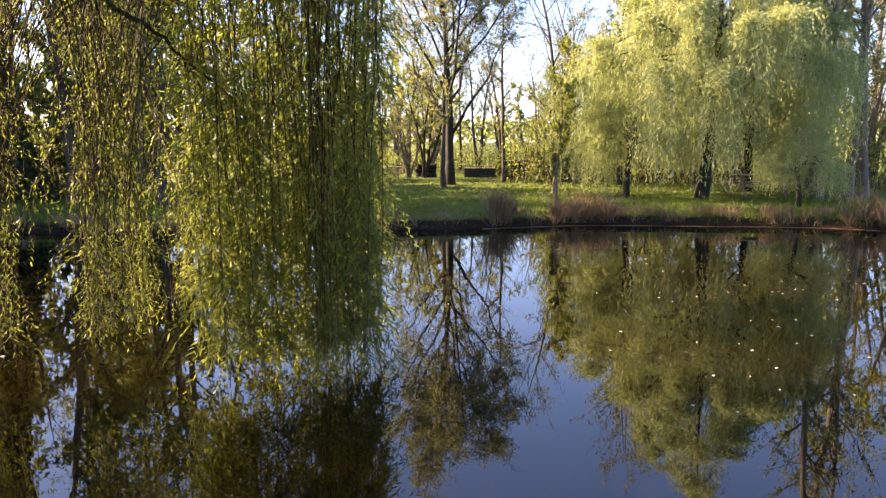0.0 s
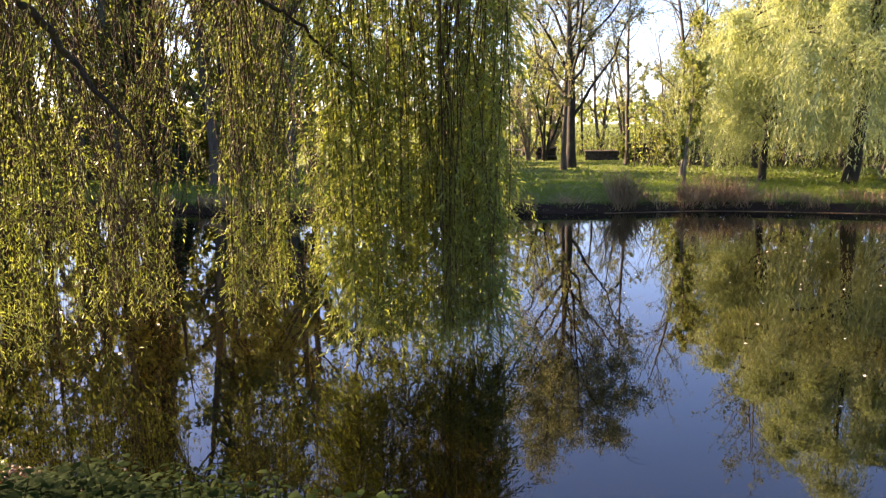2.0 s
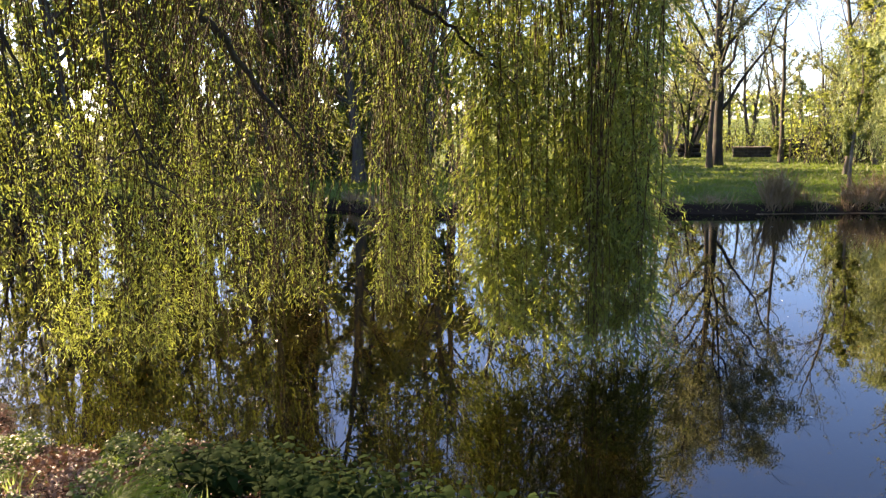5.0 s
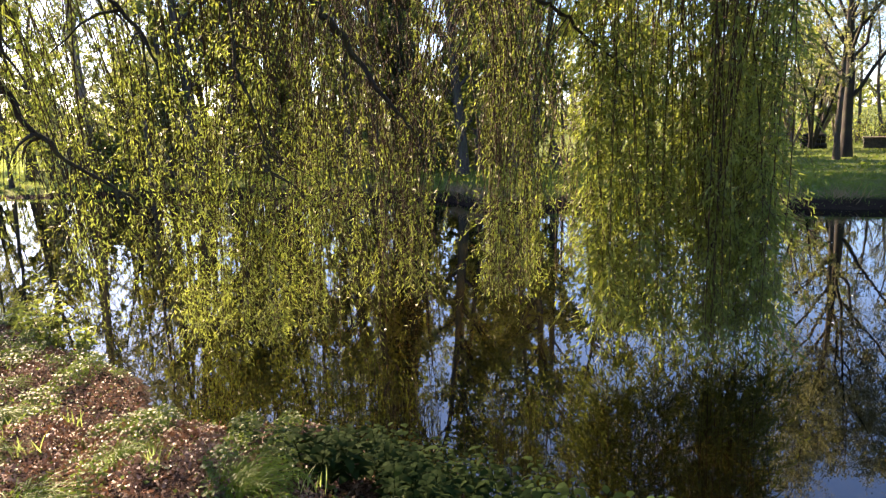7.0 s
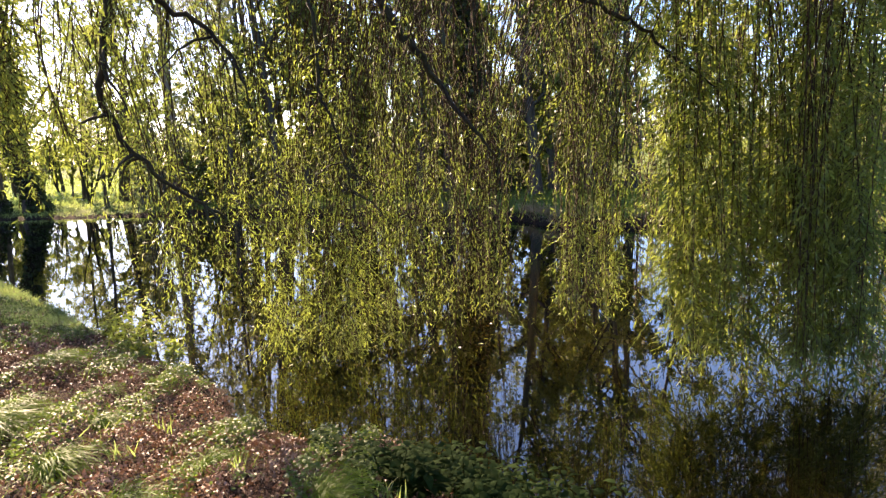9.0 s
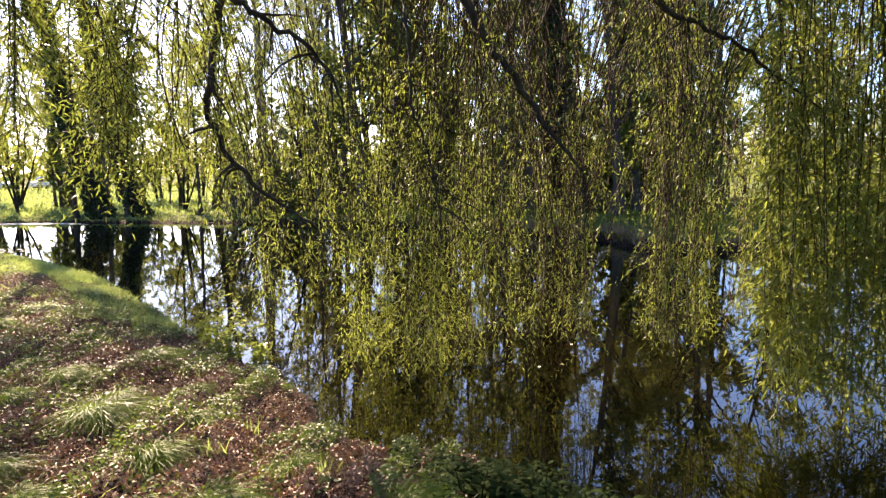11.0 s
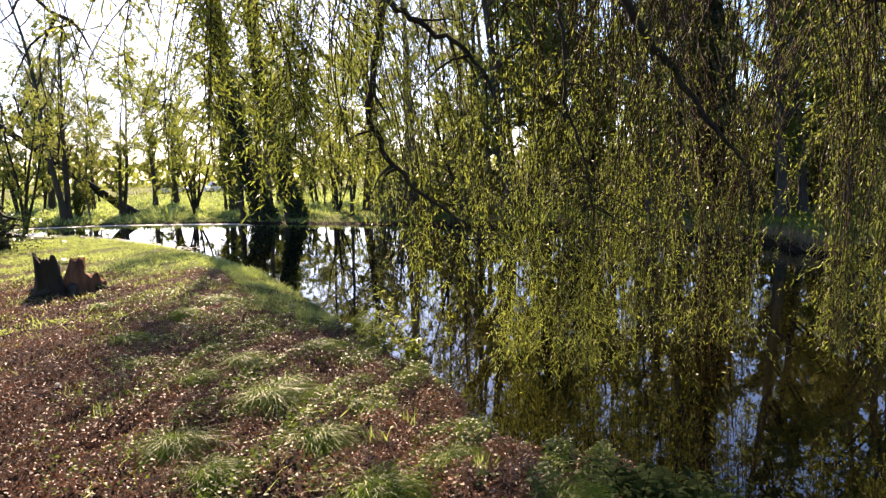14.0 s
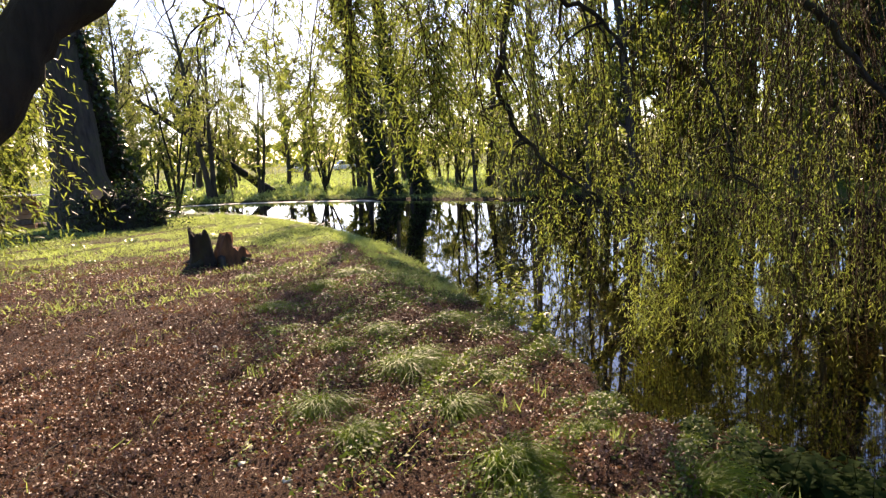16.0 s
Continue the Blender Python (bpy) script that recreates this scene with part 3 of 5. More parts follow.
for x, y, s, r in ((11.9, 21.8, 1.05, 0), (12.9, 21.9, 0.9, 120), (13.6, 22.2, 1.0, 240), (17.0, 25.0, 1.0, 60)):
    plant(poplar, x, y, s, r)
plant(bare, 6.0, 33.0, 0.9, 0)
plant(bare, 10.5, 36.0, 1.1, 140)
plant(full, -8.6, 20.8, 0.85, 10)
plant(full, -11.6, 21.6, 1.3, 100)
plant(full, -9.2, 24.6, 1.15, 200)
plant(full, -8.2, 28.6, 1.1, 140)
plant(alder, -6.6, 22.6, 0.9, 60)
# left shore: ivy-clad trunks and the wood
plant(ivied, -13.6, 22.9, 1.25, -60)
plant(ivied, -14.9, 24.2, 1.2, -50)
plant(ivied, -31.4, 12.3, 0.93, 0)
plant(ivied, -30.2, 13.4, 0.8, 40)
plant(leaner, -41.5, 8.8, 1.0, 0)
plant(alder, -46.0, 3.6, 0.9, 0)
plant(alder, -44.0, 12.8, 0.95, 100)
plant(bush, -41.0, 5.8, 1.1, 0)
plant(sapling, -38.6, 6.0, 0.95, 0)
plant(giant, -23.0, -0.75, 1.0, 0)
plant(ivied, -24.6, 0.45, 1.1, 90)
plant(leafy, -34.0, -3.5, 0.8, 0)
plant(leafy, -37.0, 0.2, 0.75, 50)
plant(pole, -33.0, 0.6, 1.0, 0)
plant(leafy, -43.0, 1.5, 0.7, 120)
plant(leafy, -48.0, 7.5, 0.85, 40)
plant(leafy, -39.0, 15.5, 0.8, 90)
plant(alder, -36.5, 14.5, 1.0, 10)
plant(pole, -35.0, 13.5, 1.0, 70)
plant(leafy, -30.0, -5.0, 1.0, 70)
plant(leafy, -40.0, -4.5, 1.1, 20)
plant(full, -44.0, -1.0, 1.0, 300)
plant(full, -50.0, 2.0, 1.15, 130)
plant(full, -47.0, 20.0, 1.0, 210)
plant(full, -42.0, 21.5, 0.95, 30)
plant(full, -52.0, 14.0, 0.9, 250)
plant(alder, -29.0, 2.2, 0.8, 150)

wood_rng = np.random.default_rng(77)


def scatter_wood(kinds, az0, az1, d0, d1, count, size=(0.75, 1.1), apart=1.3):
    """Plants trees at random over a stretch of land round the bank, at least so far apart, on dry ground."""
    placed = []
    tries = 0
    while len(placed) < count and tries < count * 30:
        tries += 1
        a, d = radians(wood_rng.uniform(az0, az1)), wood_rng.uniform(d0, d1)
        x, y = -math.sin(a) * d, math.cos(a) * d
        if float(shore_distance(np.array([x]), np.array([y]))[0]) < 0.8:
            continue
        if any((x - u) ** 2 + (y - v) ** 2 < apart ** 2 for u, v in placed):
            continue
        placed.append((x, y))
        plant(kinds[wood_rng.integers(len(kinds))], x, y, wood_rng.uniform(*size), wood_rng.uniform(0, 360))


scatter_wood((pole, pole, full, poplar, alder, full), 22, 62, 26, 40, 46, (0.75, 1.1))
scatter_wood((full, pole, alder, full), 35, 52, 27, 36, 12, (1.15, 1.45))
scatter_wood((poplar, full, poplar), 66, 75, 29, 35, 6, (0.7, 0.9))
scatter_wood((full, pole, hazel), 10, 24, 27, 42, 9, (0.6, 0.95))
scatter_wood((pole, full, alder, sapling), 58, 74, 33, 52, 16, (0.6, 1.0))
scatter_wood((pole, alder, hazel, full), 76, 97, 48, 80, 18, (0.6, 1.0))
scatter_wood((bare, pole, poplar, full), -38, -12, 30, 48, 30, (0.8, 1.1))
scatter_wood((bare, pole, hazel, bare), -14, 14, 42, 64, 26, (0.8, 1.1))
scatter_wood((bush, hazel, sapling), 22, 62, 28, 34, 18, (0.6, 1.2))
scatter_wood((full, sapling, bush), -15, -4.5, 33, 44, 10, (0.45, 0.75))
scatter_wood((full, sapling), 4, 12, 36, 46, 6, (0.4, 0.6))
scatter_wood((bush, hazel), -32, -8, 31, 38, 14, (0.7, 1.2))
scatter_wood((leafy, full, bare, leafy), 66, 84, 38, 60, 9, (0.9, 1.25))
# unseen trees added behind the camera to block low skylight
scatter_wood((full, leafy, full), 118, 250, 11, 24, 26, (0.9, 1.25), 2.6)
scatter_wood((field_tree,), -45, 110, 100, 180, 45, (0.9, 1.3), 4.0)


thicket("dense brown-green undergrowth along the wood's edge", 81, 22, 60, 29, 37, 3.2, 15000, PALE_LEAF)
thicket("low leafy undergrowth under the far trees", 82, 60, 100, 62, 85, 1.8, 4500, SPRING_LEAF)
thicket("shaded undergrowth behind the weeping willow", 83, -36, -5, 31, 40, 3.2, 9000, SPRING_LEAF)
thicket("sunny hedge at the lawn's end", 84, -8, 14, 45, 54, 2.0, 6500, SPRING_LEAF)


# ---- the near willow, under whose crown the camera stands ----
def limb_line(*pts):
    p = np.array(pts, float)
    return smooth_open(p)


def smooth_open(p, n=5):
    q = np.vstack([2 * p[0] - p[1], p, 2 * p[-1] - p[-2]])
    out = []
    for i in range(1, len(q) - 2):
        a, b, c, d = q[i - 1:i + 3]
        for t in np.arange(n) / n:
            out.append(0.5 * (2 * b + (c - a) * t + (2 * a - 5 * b + 4 * c - d) * t * t + (3 * b - a - 3 * c + d) * t ** 3))
    out.append(p[-1])
    return np.array(out)


def near_willow():
    rng = np.random.default_rng(5)
    root = thing("weeping_willow", (0, 0, 0), "large old weeping willow with curtains of leafy shoots over the water", "tree")
    base = float(ground_height(np.array([-3.6]), np.array([-1.5]))[0])
    g = Geo()
    trunk = limb_line((-3.7, -1.7, base - 0.1), (-3.62, -1.6, base + 0.5), (-3.53, -1.37, 1.35), (-3.44, -1.04, 1.94))
    g.tube(trunk, np.linspace(0.25, 0.098, len(trunk)) * (1 + 0.5 * np.exp(-np.arange(len(trunk)) / 2.0)), 16)
    g.part("trunk", BARK_WILLOW_SHADED, root, smooth=True)
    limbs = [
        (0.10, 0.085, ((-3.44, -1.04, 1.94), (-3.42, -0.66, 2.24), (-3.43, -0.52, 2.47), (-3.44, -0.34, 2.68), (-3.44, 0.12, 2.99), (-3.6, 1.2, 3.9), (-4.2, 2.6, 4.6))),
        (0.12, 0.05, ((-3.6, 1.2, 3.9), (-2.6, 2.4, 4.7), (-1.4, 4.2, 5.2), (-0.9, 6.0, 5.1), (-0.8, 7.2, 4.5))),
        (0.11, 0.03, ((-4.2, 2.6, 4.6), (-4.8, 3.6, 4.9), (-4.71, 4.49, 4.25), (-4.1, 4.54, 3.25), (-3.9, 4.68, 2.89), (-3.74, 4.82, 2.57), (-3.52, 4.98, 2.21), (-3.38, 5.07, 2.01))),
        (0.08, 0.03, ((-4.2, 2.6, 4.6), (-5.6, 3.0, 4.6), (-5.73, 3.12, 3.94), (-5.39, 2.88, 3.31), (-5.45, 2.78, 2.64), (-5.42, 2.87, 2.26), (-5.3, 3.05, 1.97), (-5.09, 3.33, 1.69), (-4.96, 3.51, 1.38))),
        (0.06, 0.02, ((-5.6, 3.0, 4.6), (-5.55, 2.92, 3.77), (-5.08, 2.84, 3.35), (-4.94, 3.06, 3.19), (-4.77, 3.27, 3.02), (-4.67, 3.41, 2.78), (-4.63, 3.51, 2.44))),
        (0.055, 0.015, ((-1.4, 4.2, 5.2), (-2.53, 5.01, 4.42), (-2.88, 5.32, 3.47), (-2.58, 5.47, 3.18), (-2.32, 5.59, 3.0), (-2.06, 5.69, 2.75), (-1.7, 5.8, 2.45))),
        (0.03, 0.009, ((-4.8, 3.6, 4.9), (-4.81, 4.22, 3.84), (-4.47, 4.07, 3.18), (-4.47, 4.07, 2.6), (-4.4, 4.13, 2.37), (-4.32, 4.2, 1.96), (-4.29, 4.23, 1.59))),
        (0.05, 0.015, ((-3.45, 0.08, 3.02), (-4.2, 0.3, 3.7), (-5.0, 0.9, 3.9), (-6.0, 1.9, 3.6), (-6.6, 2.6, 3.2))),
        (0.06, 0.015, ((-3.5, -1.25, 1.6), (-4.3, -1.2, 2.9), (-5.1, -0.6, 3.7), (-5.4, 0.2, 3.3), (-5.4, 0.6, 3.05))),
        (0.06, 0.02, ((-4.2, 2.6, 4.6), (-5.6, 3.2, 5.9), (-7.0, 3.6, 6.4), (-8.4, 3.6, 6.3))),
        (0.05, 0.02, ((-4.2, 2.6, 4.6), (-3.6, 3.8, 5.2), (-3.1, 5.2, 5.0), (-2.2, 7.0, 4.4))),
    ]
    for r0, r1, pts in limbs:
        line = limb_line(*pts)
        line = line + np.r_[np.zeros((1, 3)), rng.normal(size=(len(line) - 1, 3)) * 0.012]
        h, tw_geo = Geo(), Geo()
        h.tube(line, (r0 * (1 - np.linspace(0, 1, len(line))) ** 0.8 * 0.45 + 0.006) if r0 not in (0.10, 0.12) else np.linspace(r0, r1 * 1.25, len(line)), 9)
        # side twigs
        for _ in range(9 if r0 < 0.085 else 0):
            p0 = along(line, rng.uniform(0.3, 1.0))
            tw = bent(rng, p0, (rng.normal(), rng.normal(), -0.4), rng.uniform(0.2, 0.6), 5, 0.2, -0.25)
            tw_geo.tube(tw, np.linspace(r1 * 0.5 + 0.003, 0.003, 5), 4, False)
        h.part("limb", BARK_WILLOW_SHADED, root, smooth=True)
        if tw_geo.n:
            tagged(tw_geo.part("twig_spray", BARK_WILLOW_SHADED, root), kind="stuff")

    # hanging shoots: angle left of ahead (from, to), distance (from, to), shoots, lowest height (from, to), leaves, top height,
    # share of the leaves that sit on side shoots, how far down the leaves begin
    curtains = [
        (5.7, 10.0, 5.9, 7.2, 40, 0.0, 0.35, 26000, 5.2, 0.85, 0.0),
        (9.6, 10.8, 5.7, 6.2, 30, 0.0, 0.4, 4000, 5.2, 0.4, 0.3),
        (10.4, 14.4, 5.9, 7.1, 32, 0.0, 0.75, 19000, 5.2, 0.85, 0.0),
        (14.2, 19.6, 5.8, 6.9, 34, 0.1, 1.0, 16500, 5.0, 0.75, 0.2),
        (19.6, 24.6, 6.4, 7.4, 26, 0.3, 1.0, 6000, 5.0, 0.5, 0.1),
        (24.0, 28.0, 6.0, 6.8, 58, 0.25, 0.9, 12000, 4.8, 0.4, 0.2),
        (27.9, 32.0, 6.3, 7.6, 5, 0.9, 1.9, 800, 4.8, 0.5, 0.1),
        (32.6, 37.8, 6.2, 7.3, 96, 0.1, 0.9, 10500, 4.7, 0.4, 0.25),
        (37.8, 44.0, 6.2, 7.4, 70, 0.05, 0.7, 10500, 4.7, 0.45, 0.25),
        (44.3, 53.0, 6.2, 7.7, 96, 0.03, 0.5, 16000, 4.7, 0.45, 0.25),
        (53.0, 59.5, 6.1, 7.5, 48, 0.5, 1.7, 7500, 4.6, 0.5, 0.15),
        (59.5, 66.0, 5.2, 6.8, 12, 1.4, 2.6, 3200, 4.4, 0.6, 0.0),
        (56.0, 69.0, 6.2, 8.0, 16, 1.7, 3.2, 5000, 5.2, 0.7, 0.0),
        (66.0, 72.0, 4.2, 5.4, 20, 1.72, 2.5, 9000, 4.2, 0.85, 0.1),
        (72.0, 80.0, 4.2, 5.6, 13, 2.1, 3.0, 5000, 4.2, 0.85, 0.1),
        (80.0, 87.0, 4.2, 5.6, 10, 2.0, 3.1, 4000, 4.2, 0.85, 0.1),
        (95.5, 103.0, 4.0, 5.4, 18, 1.6, 2.6, 8500, 4.0, 0.85, 0.1),
        (20.0, 65.0, 4.6, 6.0, 18, 2.9, 3.6, 2200, 5.0, 0.5, 0.0),
    ]
    for a0, a1, d0, d1, count, z0, z1, total, top, spray, begin in curtains:
        thick = a0 < 19
        close = a0 >= 55
        small = 0.62 if close else 1.0 if thick else 0.66
        twig, leafs = Geo(), Geo()
        groups = 3 + count // (8 if thick else 10)
        clumps = (np.arange(groups) + rng.uniform(0.1, 0.9, groups)) / groups
        clump_d = rng.uniform(d0, d1, groups)
        clump_z = rng.random(groups) ** 1.2
        clump_leaf = 0.25 + 1.6 * rng.random(groups) if thick else 0.2 + 1.7 * rng.random(groups) ** 1.3
        boughs = np.c_[rng.normal(size=(groups, 2)) * (0.35 if thick else 0.95), rng.uniform(-0.5, 0.6, groups)]
        for _ in range(count):
            which = rng.integers(groups)
            loose = rng.random() < 0.15
            u = rng.random() if loose else clumps[which] + rng.normal() * (0.55 if thick else 0.38) / (a1 - a0)
            a = radians(a0 + (a1 - a0) * np.clip(u, 0, 1))
            d = rng.uniform(d0, d1) if loose or thick else clump_d[which] + rng.normal() * 0.16
            x, y = -math.sin(a) * d, math.cos(a) * d
            zb = z0 + (z1 - z0) * (0.55 * clump_z[which] + 0.45 * rng.random() ** 1.3)
            zt = top + rng.normal() * 0.3 + boughs[which, 2]
            n = 16
            t = np.linspace(0, 1, n)[:, None]
            fan = (1 - t) ** 2.0
            lean = rng.normal(size=2) * 0.32
            ph, kink = rng.uniform(0, 6.28, 2), rng.normal(size=2) * 0.09
            sway = np.sin(t * 7 + ph) * kink * t * (1 - 0.4 * t)
            line = np.c_[np.array([[x, y]]) + (boughs[which, :2] + lean) * fan + sway, zt + (zb - zt) * t]
            twig.tube(line, np.linspace(0.0065, 0.0022, n), 4, False)
            m = int(total / count * clump_leaf[which] * rng.uniform(0.6, 1.4))
            k = int(m * (1 - spray))
            tt = begin + (1 - begin) * rng.random(k) ** 0.75
            gate = np.interp(tt, np.linspace(0, 1, 9), rng.random(9) ** 2 * 2.2)
            tt = tt[rng.random(k) < gate]
            k = len(tt)
            side = unit(np.c_[rng.normal(size=(k, 2)), np.zeros(k)])
            dd = unit(side * rng.uniform(0.25, 1.1, (k, 1)) + [0, 0, -1.0])
            L = rng.uniform(0.05, 0.095, k) * small
            leafs.leaves(along(line, tt), dd, unit(side + rng.normal(size=(k, 3)) * 0.6 + [0, 0, 0.5]), L, L * rng.uniform(0.15, 0.22, k), 0.10, close or thick)
            bunch = rng.random(9) ** 1.5 * 1.7
            # side shoots leave the main one at an angle and droop, leaves ranked along them
            per = 13
            for _s in range(max(1, int(1.5 * m * spray / per))):
                u0 = begin + (0.985 - begin) * rng.random() ** 0.8
                if rng.random() > np.interp(u0, np.linspace(0, 1, 9), bunch):
                    continue
                q0 = along(line, u0)
                sl = rng.uniform(0.14, 0.42)
                sd = unit(np.r_[rng.normal(size=2), rng.uniform(-1.1, 0.0)])
                ts = np.linspace(0.12, 1, per)[:, None]
                sp = q0 + sd * sl * ts - np.array([0, 0, 0.55]) * sl * ts ** 2
                way = unit(sd - np.array([0, 0, 1.1]) * ts)
                s2 = unit(np.cross(way, rng.normal(size=3))) * np.where(np.arange(per) % 2, 1, -1)[:, None]
                L2 = rng.uniform(0.05, 0.1, per) * small
                leafs.leaves(sp, unit(way + s2 * rng.uniform(0.5, 1.4 if close else 1.0, (per, 1)) + rng.normal(size=(per, 3)) * 0.15), unit(rng.normal(size=(per, 3)) * 0.7 + [0, 0, 0.7]),
                             L2, L2 * rng.uniform(0.15, 0.22, per), 0.10, close or thick)
                twig.tube(np.vstack([q0, sp[4], sp[9]]), (0.003, 0.002, 0.0012), 3, False)
        tagged(twig.part("shoot_curtain", BARK_TWIG, root), kind="stuff")
        tagged(leafs.part("foliage", WILLOW_LEAF, root), kind="stuff")

    # the crown overhead: unseen leaf clusters added to keep skylight off the bank
    over, n = Geo(), 46000
    c = rng.uniform(-1, 1, (150, 3)) * [6.2, 4.6, 1.4] + [-0.8, -2.6, 6.8]
    p = c[rng.integers(len(c), size=n)] + rng.normal(size=(n, 3)) * [0.6, 0.6, 0.4]
    p = p[p[:, 2] > 4.6 + 0.9 * (p[:, 0] < -4)]
    n = len(p)
    L = rng.uniform(0.12, 0.22, n)
    over.leaves(p, unit(rng.normal(size=(n, 3)) * 0.7 - [0, 0, 0.8]), rand_dirs(rng, n), L, L * 0.32)
    # upper shoots above the curtains
    n = 9000
    a, d = np.radians(rng.uniform(5, 58, n)), rng.uniform(4.8, 7.4, n)
    hang = np.round(a * 22) / 22 + rng.normal(size=n) * 0.012
    p = np.c_[-np.sin(hang) * d, np.cos(hang) * d, rng.uniform(4.4, 7.6, n) - 0.05 * (d - 4.8) ** 2]
    L = rng.uniform(0.09, 0.17, n)
    over.leaves(p, unit(rng.normal(size=(n, 3)) * 0.45 - [0, 0, 1]), rand_dirs(rng, n), L, L * 0.24)
    tagged(over.part("foliage", WILLOW_LEAF, root), kind="stuff")


near_willow()


# ---- ground cover ----
def on_ground(rng, n, x0, x1, y0, y1, keep):
    """Random places on dry ground inside a stretch, kept where keep(x, y, shore distance) is true."""
    x, y = rng.uniform(x0, x1, n), rng.uniform(y0, y1, n)
    d = shore_distance(x, y)
    ok = keep(x, y, d) & (d > 0.02)
    x, y, d = x[ok], y[ok], d[ok]
    return np.stack([x, y, ground_height(x, y, d)], 1), d


def patchy(x, y, s, level):
    return wave(x, y, s) + 0.6 * wave(y + 3.1, x - 1.7, s * 2.1) > level


def leaf_litter():
    rng = np.random.default_rng(40)
    for seed, n, x0, x1, y0, y1, size in ((0, 250000, -6.5, 2.0, -2.6, 3.8, 0.020), (1, 80000, -14.0, -6.5, -3.0, 4.8, 0.025)):
        p, d = on_ground(rng, n, x0, x1, y0, y1, lambda x, y, d: (rng.random(len(x)) < 0.35 + 0.65 * (patchy(x, y, 1.1, -0.2) & patchy(x, y, 4.7, -0.5))) & (np.hypot(x, y) < 13.0))
        k = len(p)
        g = Geo()
        way = unit(np.c_[rng.normal(size=(k, 2)), rng.normal(size=k) * 0.55])
        L = size * rng.uniform(0.5, 1.6, k)
        g.leaves(p + [0, 0, 1] * rng.uniform(0.0, 0.045, (k, 1)), way, unit(np.c_[rng.normal(size=(k, 2)) * 0.9, np.ones(k) * 0.6]), L, L * rng.uniform(0.3, 0.8, k), 0.25)
        tagged(g.part("leaf_litter", LITTER_LEAF), "scattered dry brown fallen leaves covering the bank", "leaf litter", kind="stuff")


def ground_ivy():
    rng = np.random.default_rng(41)
    g = Geo()
    p, d = on_ground(rng, 420000, -10.5, 2.0, 0.0, 5.2, lambda x, y, d: (d < 3.0) & (rng.random(len(x)) < 1.05 - 0.30 * d) & (
        (patchy(x, y, 2.6, -0.15) & patchy(x, y, 7.3, -0.1)) | (rng.random(len(x)) < 0.05)))
    k = len(p)
    mound = np.clip(wave(p[:, :1], p[:, 1:2], 7.3) + 0.5, 0, 1) * np.clip(wave(p[:, :1], p[:, 1:2], 2.6) + 0.6, 0.2, 1)
    p = p + [0, 0, 1] * (rng.random((k, 1)) ** 0.6 * (0.02 + 0.13 * mound))
    way = unit(np.c_[rng.normal(size=(k, 2)), rng.uniform(-0.5, 0.5, k)])
    L = rng.uniform(0.012, 0.030, k)
    g.leaves(p, way, unit(np.c_[rng.normal(size=(k, 2)) * 0.8, np.ones(k)]), L, L * rng.uniform(0.65, 0.95, k), 0.12)
    tagged(g.part("ground_ivy", GROUND_LEAF), "low green ground ivy creeping along the bank", "ground cover", kind="stuff")


def grass_blades(name, rng, p, height, material, label, lean=0.5, width=0.006, bend=0.35, category="grass"):
    k = len(p)
    g = Geo()
    way = unit(np.c_[rng.normal(size=(k, 2)) * lean, np.ones(k)])
    h = height * rng.uniform(0.45, 1.3, k)
    g.leaves(p - [0, 0, 0.01], way, unit(np.c_[rng.normal(size=(k, 2)), np.zeros(k)]), h, width * rng.uniform(0.7, 1.4, k), bend, True)
    return tagged(g.part(name, material), label, category, kind="stuff")


def grass():
    rng = np.random.default_rng(42)
    p, d = on_ground(rng, 30000, -14.5, -8.3, 1.5, 6.0, lambda x, y, d: (d < 1.1) & patchy(x, y, 2.3, -0.6))
    grass_blades("grass", rng, p, 0.13, GRASS_BLADE, "bright short grass fringing the bank", 0.6)
    p, d = on_ground(rng, 90000, -26.0, -7.0, -6.0, 5.5, lambda x, y, d: patchy(x, y, 1.3, -0.35) & ((patchy(x, y, 3.1, 0.15) | (rng.random(len(x)) < 0.12)) | (np.hypot(x, y) > 13.5)) & (np.hypot(x + 3, y) > 5.5))
    grass_blades("grass", rng, p, 0.085, GRASS_BLADE, "sunlit short grass on the bank", 0.9, 0.010)
    p, d = on_ground(rng, 7000, -9.0, -1.0, -1.0, 4.5, lambda x, y, d: patchy(x, y, 2.7, 0.45))
    grass_blades("grass", rng, p, 0.10, GRASS_BLADE, "thin grass growing through the leaf litter", 0.9, 0.005)
    p, d = on_ground(rng, 60000, -26.0, 16.0, 15.0, 26.0, lambda x, y, d: (d < 6.0) & patchy(x, y, 0.9, -0.7))
    grass_blades("grass", rng, p, 0.16, LAWN_BLADE, "fresh green grass along the far bank", 0.7, 0.014)
    p, d = on_ground(rng, 36000, -52.0, -24.0, 3.0, 24.0, lambda x, y, d: (d < 7.0) & patchy(x, y, 0.9, -0.7))
    grass_blades("grass", rng, p, 0.18, GRASS_BLADE, "sunlit grass under the far trees", 0.7, 0.018)


